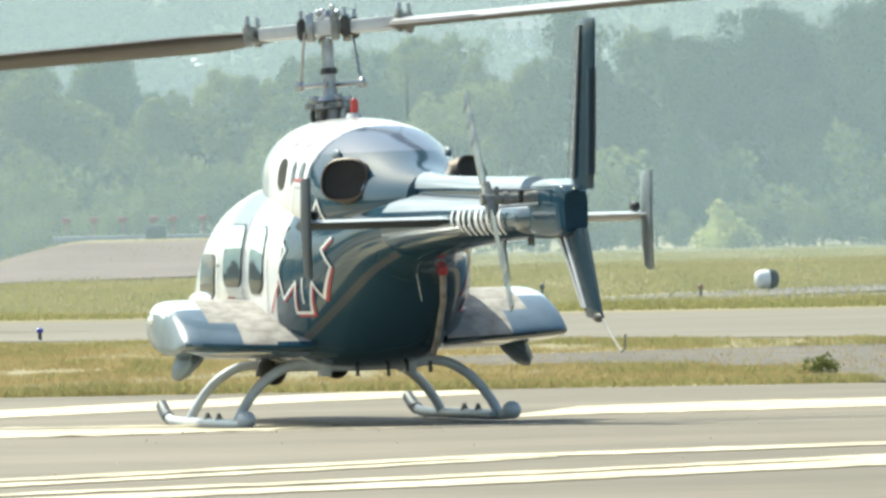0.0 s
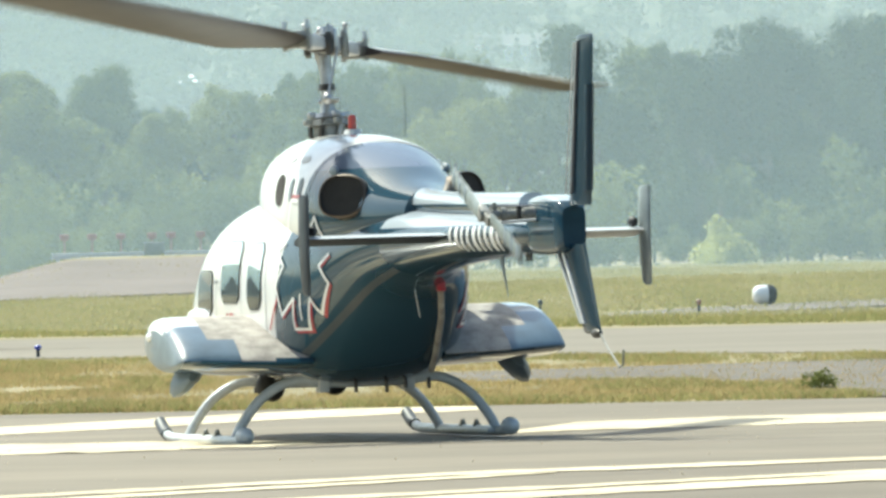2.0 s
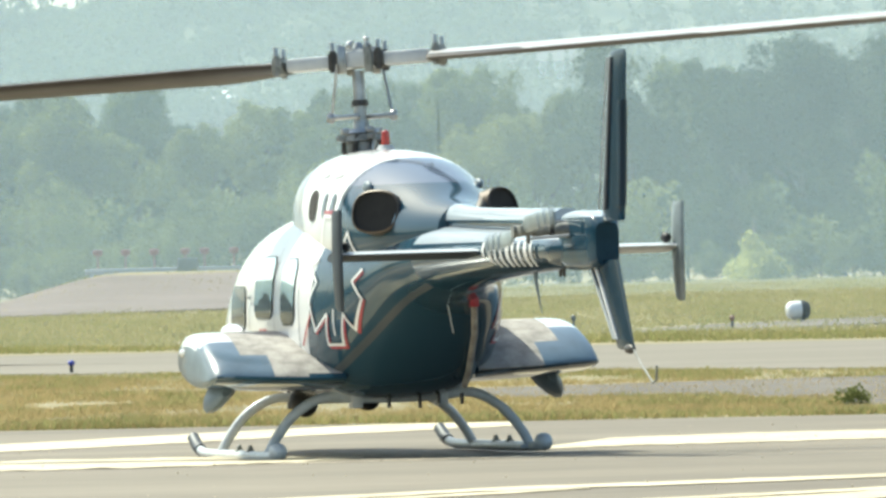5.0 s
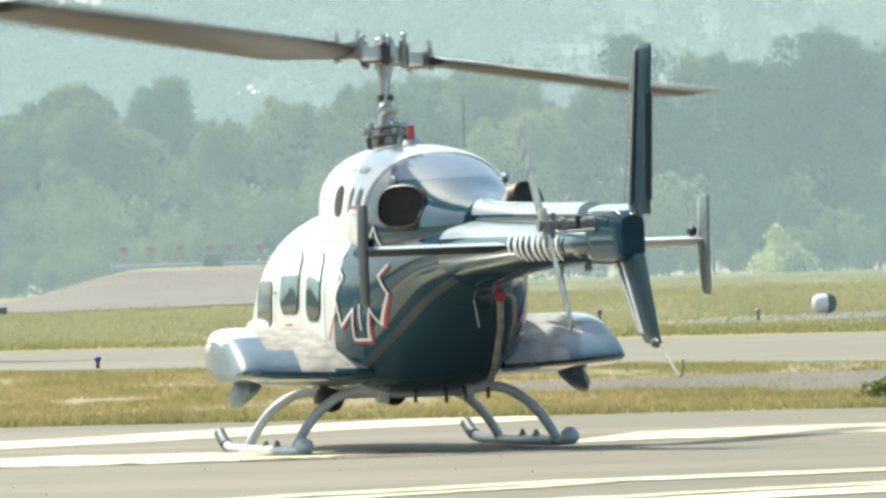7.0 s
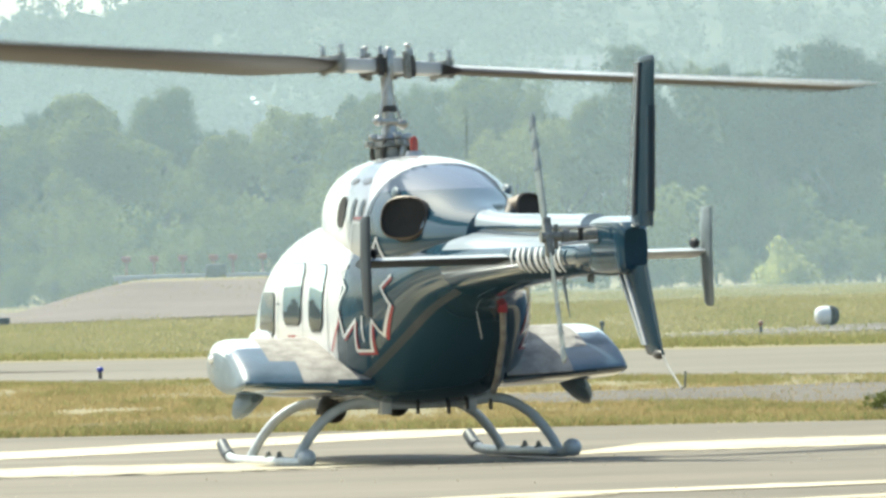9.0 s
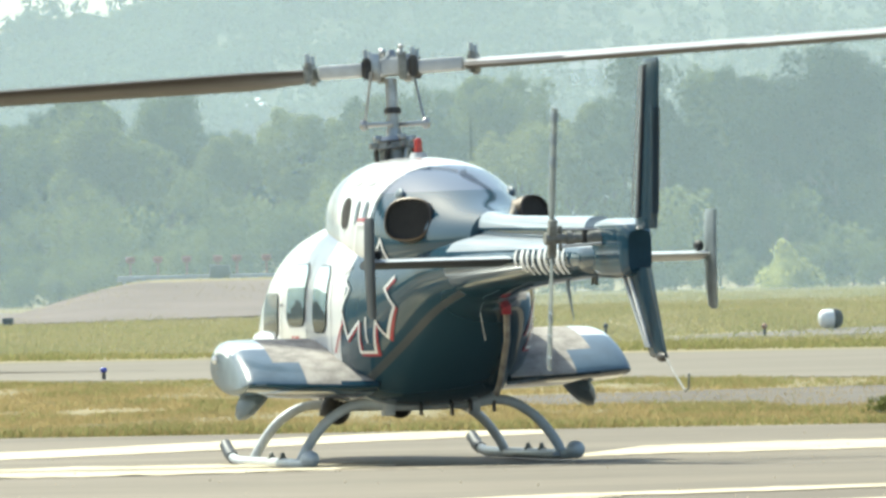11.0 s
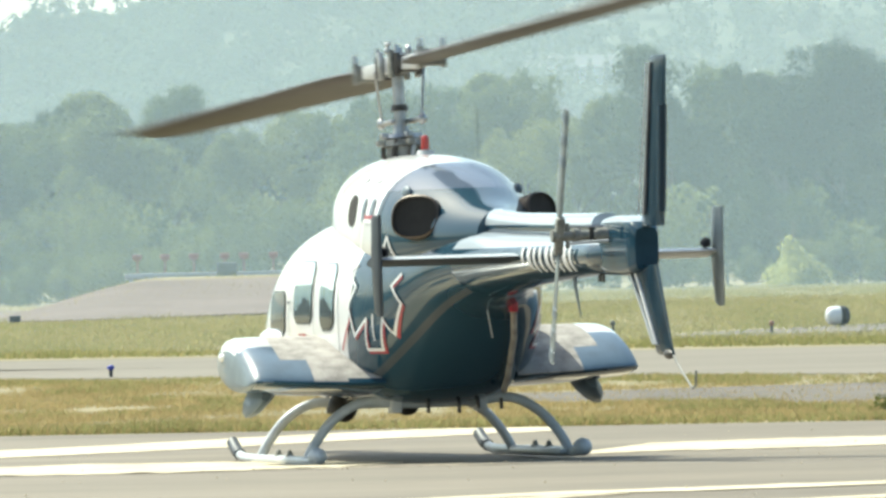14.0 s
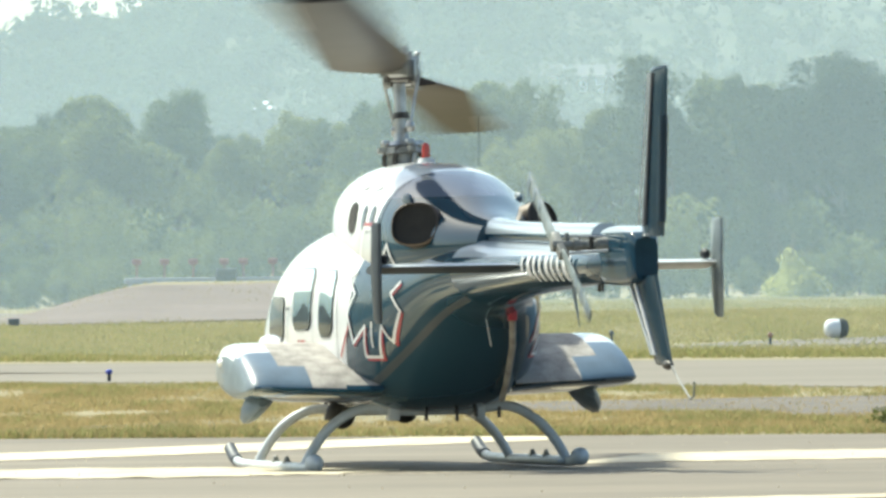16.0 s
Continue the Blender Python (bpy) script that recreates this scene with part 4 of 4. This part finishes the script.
# ---- small airfield things ----
def marker_lamp(x, y):
    t = new("runway_marker")
    t.matrix_basis = pose(x, y, ground_z(x, y), 0, 0, 12)
    tagged(t, "white and dark barrel-shaped runway marker on a short post", "runway marker")
    bm = bmesh.new()
    hull = lambda ends: [[(1.06 * x, 1.04 * r * math.cos(a), 0.27 + 1.04 * r * math.sin(a)) for a in (2 * math.pi * k / 20 for k in range(20))] for x, r in ends]
    rings(bm, hull(((-0.27, 0.05), (-0.26, 0.12), (-0.21, 0.175), (-0.12, 0.20), (0.02, 0.205))))
    part("shell", bm, WHITE, t)
    bm = bmesh.new()
    rings(bm, hull(((0.02, 0.21), (0.10, 0.208), (0.18, 0.18), (0.22, 0.13), (0.23, 0.05))))
    part("dark_end", bm, BLACK, t, "dark end of the marker")
    bm = bmesh.new()
    tube(bm, [(0.05, 0, -0.05), (0.05, 0, 0.12)], 0.05, 10)
    part("post", bm, STEEL, t)


def edge_light(x, y, h=0.3, glass=None, label="small blue taxiway edge light on a stub"):
    t = new("edge_light")
    t.matrix_basis = pose(x, y, ground_z(x, y))
    tagged(t, label, "edge light")
    bm = bmesh.new()
    tube(bm, [(0, 0, -0.02), (0, 0, h * 0.6)], 0.03, 8)
    part("stem", bm, BOOT, t)
    bm = bmesh.new()
    oval(bm, (0, 0, h * 0.78), 0.06, 0.06, h * 0.22, 10, 8)
    part("lens", bm, glass or LENS_BLUE, t)


def approach_lamp(x, y):
    t = new("approach_lamp")
    t.matrix_basis = pose(x, y, 1.62)
    tagged(t, "red approach lamp on a pale post", "approach lamp", "row of approach lamps")
    bm = bmesh.new()
    tube(bm, [(0, 0, -1.3), (0, 0, 0.55)], 0.035, 8)
    tube(bm, [(-0.16, 0, 0.55), (0.16, 0, 0.55)], 0.03, 8)
    part("post", bm, LAMP_RED, t)
    bm = bmesh.new()
    box(bm, -0.2, 0.2, -0.1, 0.1, 0.57, 0.78, 0.04)
    part("lamp_head", bm, LAMP_RED, t)


LENS_BLUE = mat("blue_lens", (0.03, 0.05, 0.4), 0.2, coat=0.8)
LENS_DARK = mat("amber_lens", (0.25, 0.1, 0.04), 0.3, coat=0.5)
marker_lamp(8.3, 110)
edge_light(-5.43, 77.4, 0.2)
edge_light(6.48, 104.4, 0.3, LENS_DARK, "small amber edge light in the grass")
edge_light(3.4, 112, 0.32, BOOT, "small dark edge light in the grass")
for i, x in enumerate((-13.65, -12.5, -11.3, -10.0, -9.2, -7.95)):
    approach_lamp(x, 212 + 0.4 * i)
bm = bmesh.new()
box(bm, -14.0, -6.6, 208.9, 209.1, 1.36, 1.6, 0.03)
for i in range(7):
    box(bm, -13.8 + 1.15 * i, -13.65 + 1.15 * i, 208.92, 209.08, 0.8, 1.4, 0.0)
tagged(part("barrier", bm, PALE), "low pale barrier behind the approach lamps", "barrier")
bm = bmesh.new()
box(bm, -10.1, -9.25, 207.8, 208.3, 0.9, 1.98, 0.04)
tagged(part("equipment_box", bm, TIP_PANEL), "pale equipment box before the approach lamps", "equipment box")
box_bm = bmesh.new()
box(box_bm, -14.98, -14.62, 166, 166.3, -0.1, 0.3, 0.03)
tagged(part("cable_box", box_bm, BOOT), "small dark cable box in the meadow", "cable box")


# ---- woods ----
def leaf_cloud(rnd, lobes, leaves, size):
    verts, faces = [], []
    wts = [r * r for _, r in lobes]
    picks = rnd.choices(lobes, wts, k=leaves)
    for c, r in picks:
        d = Vector((rnd.gauss(0, 1), rnd.gauss(0, 1), rnd.gauss(0, 1) + 0.3)).normalized()
        p = c + d * r * (rnd.random() ** 0.28)
        n = (d + Vector((rnd.gauss(0, .32), rnd.gauss(0, .32), rnd.gauss(0, .32)))).normalized()
        u = n.orthogonal().normalized()
        u.rotate(Matrix.Rotation(rnd.uniform(0, 6.28), 3, n))
        v = n.cross(u)
        s = size * rnd.uniform(0.55, 1.45)
        k = len(verts)
        verts += [p + u * s, p + v * s * 0.6 + n * s * 0.25, p - u * s, p - v * s * 0.6 + n * s * 0.2]
        faces.append((k, k + 1, k + 2, k + 3))
    return [tuple(v) for v in verts], faces


def tree_mesh(seed, height, width, leaves, size, low=0.1):
    """A crown of large uneven lobes, each billowing in smaller clumps, with gaps, on a trunk with limbs."""
    rnd = random.Random(seed)
    lobes, clumps = [], []
    for i in range(17):
        h = rnd.uniform(low, 0.88)
        r = width * 0.5 * math.sqrt(max(0.05, 1 - ((h - 0.45) / 0.58) ** 2)) * rnd.uniform(0.3, 0.8)
        a = rnd.uniform(0, 6.283)
        c, big = Vector((r * math.cos(a), r * math.sin(a), h * height)), width * rnd.uniform(0.14, 0.25)
        lobes.append((c, big))
        clumps.append((c, big * 0.8))
        for k in range(9):
            d = Vector((rnd.gauss(0, 1), rnd.gauss(0, 1), rnd.gauss(0, 1) + 0.35)).normalized()
            clumps.append((c + d * big * rnd.uniform(0.65, 0.95), big * rnd.uniform(0.24, 0.46)))
    verts, faces = leaf_cloud(rnd, clumps, leaves, size)
    me = bpy.data.meshes.new("crown")
    me.from_pydata(verts, [], faces)
    me.materials.append(LEAF)
    bm = bmesh.new()
    tube(bm, [(0, 0, -0.6), (0.1, 0.1, height * 0.3), (0, 0.2, height * 0.75)], height * 0.022, 8, height * 0.006)
    for l in lobes[:9]:
        tube(bm, [(0, 0, l[0].z * 0.5), tuple(l[0] * 0.6 + Vector((0, 0, l[0].z * 0.15))), tuple(l[0])], height * 0.009, 6, height * 0.003)
    tm = bpy.data.meshes.new("trunk")
    finish(bm).to_mesh(tm)
    bm.free()
    tm.materials.append(BARK)
    return me, tm


KINDS = [tree_mesh(10 + i, 16.0, 10.0 + 1.5 * (i % 3), 12500, 0.21) for i in range(7)]
BUSHES = [tree_mesh(40 + i, 5.0, 6.0, 2200, 0.17, 0.02) for i in range(3)]


def tree(kinds, kind, x, y, h, wide, leaf, label, group, base=16.0):
    crown, trunk = kinds[kind % len(kinds)]
    t = new("tree")
    s = h / base
    t.matrix_basis = pose(x, y, ground_z(x, y), 0, 0, (x * 37 + y * 11) % 360) @ Matrix.Diagonal((s * wide, s * wide, s, 1))
    tagged(t, label, "tree", group)
    c = new("crown", crown)
    c.parent = t
    c.material_slots[0].link = "OBJECT"
    c.material_slots[0].material = leaf
    k = new("trunk", trunk)
    k.parent = t
    return t


# bearing (metres aside at 400 m), top height, width, distance
EDGE = [(-46, 13, 14, 400), (-40, 12, 12, 395), (-34.5, 13.5, 11, 410), (-27.5, 17.3, 13, 405), (-33, 15.5, 9, 425), (-23.5, 16.3, 9, 420), (-19, 13, 9, 400),
        (-13, 14.6, 10, 412), (-9, 13.6, 9, 400), (-5, 14.2, 9, 405), (-1.2, 18.0, 11, 430), (3.2, 17.4, 10, 425), (4.6, 12.4, 9, 385), (8, 15.6, 8, 415),
        (12, 16.6, 8, 420), (15.8, 18.4, 12, 400), (20.8, 16.8, 9, 425), (25, 17.8, 10, 418), (29.5, 19.2, 12, 405), (34.5, 18.8, 12, 410), (39.5, 19.6, 12, 400), (45, 18, 13, 410)]
for i, (x, h, w, y) in enumerate(EDGE):
    x += 1.2
    # right-hand crowns mostly take the shade-coloured leaves
    tree(KINDS, i, x * y / 400, y, h * 0.97, 1.22 * w / (12.0 * h / 16), LEAF_SHADED if i in (4, 15, 17, 18, 19, 20, 21) else LEAF_LIGHT if i in (3, 12, 7, 10) else LEAF, "broad leafy tree at the edge of the wood in haze", "trees of the wood's edge")
rnd = random.Random(14)
for i in range(24):
    tree(KINDS, i * 3, -52 + i * 4.6 + rnd.uniform(-1, 1), rnd.uniform(445, 475), rnd.uniform(11, 14), 1.15, LEAF_SHADED, "leafy tree deeper in the hazy wood", "trees deeper in the wood")
rnd = random.Random(9)
for i in range(46):
    x = -36 + i * 1.65 + rnd.uniform(-0.5, 0.5)
    tree(BUSHES, i, x, rnd.uniform(289, 296), rnd.uniform(1.6, 3.4) * (1.0 if x > -6 else 1.3), rnd.uniform(0.9, 1.3), LEAF, "low dense shrub along the far edge of the meadow", "low shrubs along the meadow", 5.0)
rnd = random.Random(8)
for i in range(44):
    x = -50 + i * 2.35 + rnd.uniform(-0.8, 0.8)
    h = rnd.uniform(4, 8.5)
    tree(BUSHES, i, x, rnd.uniform(300, 370), h * 0.85, rnd.uniform(0.8, 1.1), LEAF_SHADED if x > 12 and i % 4 else (LEAF, LEAF_LIGHT, LEAF)[i % 3], "dense leafy shrub before the wood", "shrubs before the wood", 5.0)
rnd = random.Random(19)
for i in range(16):
    tree(BUSHES, i, -27 + i * 1.05 + rnd.uniform(-0.4, 0.4), rnd.uniform(265, 283), rnd.uniform(1.5, 2.6), rnd.uniform(0.9, 1.3), LEAF, "low dense shrub behind the earth mound", "low shrubs behind the mound", 5.0)
cone = random.Random(77)
tips = [(Vector((cone.gauss(0, 0.8) * (1 - q), cone.gauss(0, 0.8) * (1 - q), 0.25 + 2.4 * q)), 0.3 + 0.75 * (1 - q) ** 0.8) for q in (k / 21 for k in range(22))]
vs, fs = leaf_cloud(cone, tips, 5200, 0.085)
bush_crown = bpy.data.meshes.new("crown")
bush_crown.from_pydata(vs, [], fs)
bush_crown.materials.append(PALE_BUSH)
tree([(bush_crown, BUSHES[1][1])], 0, 19.0, 287.4, 5.0, 1.0, PALE_BUSH, "light green bush standing alone in the meadow", "", 5.0)
weed, _ = tree_mesh(70, 0.24, 0.5, 500, 0.022, 0.05)
wo = tagged(new("weed", weed), "dark green weed in the gravel", "weed", kind="stuff")
wo.matrix_basis = pose(4.62, 54.4, ground_z(4.62, 54.4)) @ Matrix.Diagonal((1.15, 1.0, 0.8, 1))


# ---- the hillside far behind ----
def hill_z(x, y):
    rise = min(1, max(0, (y - 560) / 700))
    z = 3 + 82 * rise ** 0.9 * (1 + 0.33 * math.tanh((x + 42) / 26))
    return z + 5 * noise.noise(Vector((x * 0.012, y * 0.008, 1)))


bm = bmesh.new()
g = [[bm.verts.new((x, y, hill_z(x, y) if y > 545 else 2)) for x in steps(-260, 260, 60)] for y in steps(540, 1300, 50)]
for a, b in zip(g, g[1:]):
    for i in range(60):
        bm.faces.new((a[i], a[i + 1], b[i + 1], b[i]))
tagged(part("hillside", bm, HILL), "hazy green hillside far behind the airfield", "hill", kind="structure")
HOUSES = [((16.5, 706), (12, 5, 2.6), 4, "long pale building with tall panes on the hillside", 5), ((-27.2, 676), (3.2, 4, 2.6), 40, "small white-roofed house above the trees", 0),
          ((-103, 1158), (3.2, 4, 2.2), 20, "small pale house on the wooded slope", 2), ((-92, 1140), (4.0, 4, 2.2), -10, "small pale house on the wooded slope", 2), ((-85, 1125), (3.0, 4, 2.0), 30, "small pale house on the wooded slope", 2)]
rnd = random.Random(12)
lobes = []
while len(lobes) < 2000:
    y = rnd.uniform(600, 1290)
    x = rnd.uniform(-0.12 * y, 0.12 * y)
    if any(abs(x - at[0]) < 4.5 + size[0] / 2 and at[1] - 35 < y < at[1] + 4 for at, size, *_ in HOUSES):
        continue
    r = rnd.uniform(2.0, 5.0) if x < 20 else rnd.uniform(1.2, 3.5)
    lobes.append((Vector((x, y, hill_z(x, y) + r * 0.9)), r))
for k in range(26):                                  # taller trees along the crest
    x = -130 + k * 5.2 + rnd.uniform(-2, 2)
    for q in range(4 if noise.noise(Vector((k * 0.55, 3, 1))) > -0.15 else 1):
        lobes.append((Vector((x + rnd.uniform(-2, 2), 1285, hill_z(x, 1285) + 3 + q * 3.2)), rnd.uniform(2, 4)))
vs, fs = leaf_cloud(rnd, lobes, 120000, 0.8)
me = bpy.data.meshes.new("hill_woods")
me.from_pydata(vs, [], fs)
me.materials.append(LEAF_FAR)
tagged(new("hill_woods", me), "hazy woods covering the far hillside", "woods", kind="stuff")


def house(x, y, w, d, h, turn, label, posts=0):
    z = hill_z(x, y) - 0.5
    t = new("house")
    t.matrix_basis = pose(x, y, z, 0, 0, turn)
    tagged(t, label, "house")
    bm = bmesh.new()
    box(bm, -w / 2, w / 2, -d / 2, d / 2, 0, h)
    part("wall", bm, HOUSE, t)
    bm = bmesh.new()
    rings(bm, [[(sx * (w / 2 + 0.5), -d / 2 - 0.5, h), (sx * (w / 2 + 0.5), 0, h + d * 0.35), (sx * (w / 2 + 0.5), d / 2 + 0.5, h)] for sx in (-1, 1)])
    part("roof", bm, ROOF_WHITE if w < 5 else ROOF, t, "pale sunlit roof")
    for i in range(posts):
        bm = bmesh.new()
        xx = -w / 2 + w * (i + 0.5) / posts
        box(bm, xx - 0.5, xx + 0.5, -d / 2 - 0.08, -d / 2 + 0.05, 0.4, h - 0.4)
        part("window", bm, GLASS, t)


HOUSE = mat("house_wall", (0.62, 0.62, 0.60), 0.8)
ROOF_WHITE = mat("white_metal_roof", (0.8, 0.8, 0.8), 0.35)
ROOF = mat("pale_roof", (0.10, 0.105, 0.105), 0.8)
for at, size, turn, label, panes in HOUSES:
    house(*at, *size, turn, label, panes)
for i in range(7):                                   # slim dark trees before the long building
    x, y = 10.6 + 2.05 * i + rnd.uniform(-0.4, 0.4), 700 + rnd.uniform(-1.5, 1)
    bm = bmesh.new()
    hgt = rnd.uniform(3.5, 7.5)
    z0 = hill_z(x, y) - 0.4
    tube(bm, [(x, y, z0), (x, y, z0 + hgt * 0.3)], 0.12, 8)
    slim = part("tree", bm, BARK)
    tagged(slim, "slim dark conifer before the hillside building", "tree", "slim conifers on the hillside")
    vs, fs = leaf_cloud(rnd, [(Vector((x, y, z0 + hgt * (0.15 + 0.16 * q))), 0.75 - 0.12 * q) for q in range(6)], 420, 0.28)
    me = bpy.data.meshes.new("crown")
    me.from_pydata(vs, [], fs)
    me.materials.append(LEAF)
    new("crown", me).parent = slim


for i in range(16):                                  # a loose row of slim trees along the slope
    x, y = 26 + 2.4 * i + rnd.uniform(-0.8, 0.8), 705 + rnd.uniform(-8, 8)
    hgt, z0 = rnd.uniform(3.5, 6.5), hill_z(x, y) - 0.4
    bm = bmesh.new()
    tube(bm, [(x, y, z0), (x, y, z0 + hgt * 0.3)], 0.12, 8)
    slim = part("tree", bm, BARK)
    tagged(slim, "slim dark tree on the hazy slope", "tree", "slim trees along the slope")
    vs, fs = leaf_cloud(rnd, [(Vector((x, y, z0 + hgt * (0.15 + 0.16 * q))), 0.6 - 0.09 * q) for q in range(6)], 300, 0.28)
    me = bpy.data.meshes.new("crown")
    me.from_pydata(vs, [], fs)
    me.materials.append(LEAF)
    new("crown", me).parent = slim


# ---- unseen ring of dark rises, added on the other sides for gloss to reflect ----
bm = bmesh.new()
loops = []
for k in range(97):
    a = radians(22 + 316 * k / 96)
    q = 18 + 8 * noise.noise(Vector((k * 0.3, 0, 5)))
    row = [(math.sin(a) * r, math.cos(a) * r, z) for r, z in ((300, -1), (306, q * 0.45), (330, q), (520, q * 1.5), (530, -1))]
    loops.append([bm.verts.new(p) for p in row])
for a, b in zip(loops, loops[1:]):
    for i in range(4):
        bm.faces.new((a[i], a[i + 1], b[i + 1], b[i]))
tagged(part("unseen_rise", bm, HILL), "unseen dark rise added around the airfield for glossy surfaces to reflect", "hill", kind="structure")

# ---- haze: four thin layers of lit air before and behind the wood ----
for y, half, top, amount, tint in ((100, 60, 30, 0.05, (0.66, 0.86, 0.98)), (203, 300, 60, 0.09, (0.66, 0.86, 0.98)), (262, 300, 60, 0.10, (0.66, 0.86, 0.98)), (545, 420, 130, 0.20, (0.74, 0.86, 0.94))):
    bm = bmesh.new()
    vs = [bm.verts.new(p) for p in ((-half, y, -1), (half, y, -1), (half, y, top), (-half, y, top))]
    bm.faces.new(vs)
    tagged(part("haze", bm, haze_mat("summer_haze", amount, tint)), "thin pale summer haze before the woods", "haze", kind="structure")


# ---- what moves: the rotors gather speed through the clip ----
TURNS = [  # seconds, angle of the main rotor in degrees, less whole half turns
    (0, 52.4), (0.5, -65.1), (1, -170.5), (1.5, -285.2), (2, -393.5), (2.5, -488.1), (3, -564.5), (3.5, -627.3), (4, -677.2),
    (6.5, -635), (7, -578.4), (7.5, -504.3), (8, -427.2), (8.5, -335.5), (9, -233.8), (11.5, 365.7), (12, 492.3), (12.5, 629.3),
    (13, 776.3), (13.5, 930.4), (14, 1090), (14.5, 1163.9), (15, 1312.6), (15.5, 1461.5), (16, 1602.8)]


FAN_LEAN = [(0, 35), (0.5, -55), (1, 25), (1.5, 62), (2, 70), (2.5, 40), (3, -20), (3.5, -42), (4, 30), (6.5, 10), (7, 40), (7.5, 35), (8, -12), (8.5, 40), (9, 20),
            (11.5, 25), (12, 50), (12.5, 35), (13, 8), (13.5, 45), (14, -20), (14.5, 52), (15, 5), (15.5, 60), (16, 57)]
FAN_TURNS = []                                      # the same, as angles that run on
for t_at, lean in FAN_LEAN:
    want = lean + 90 - 2250 * t_at
    last = FAN_TURNS[-1][1] if FAN_TURNS else want
    FAN_TURNS.append((t_at, want + 180 * round((last - want) / 180)))


def turned(t, rows, rate):
    for (ta, a), (tb, b) in zip(rows, rows[1:]):
        if t <= tb:
            return rate * t + a + (b - a) * (t - ta) / (tb - ta)
    return rate * t + rows[-1][1]


def motions():
    times = [k / 30 for k in range(481)]
    walk(rotor, [(t, ROTOR_AT @ pose(0, 0, 0, 0, 0, turned(t, TURNS, 1800) % 360)) for t in times])
    walk(fan, [(t, pose(*FAN_AT, 0, turned(t, FAN_TURNS, 2250) % 360, 0)) for t in times])


motions()
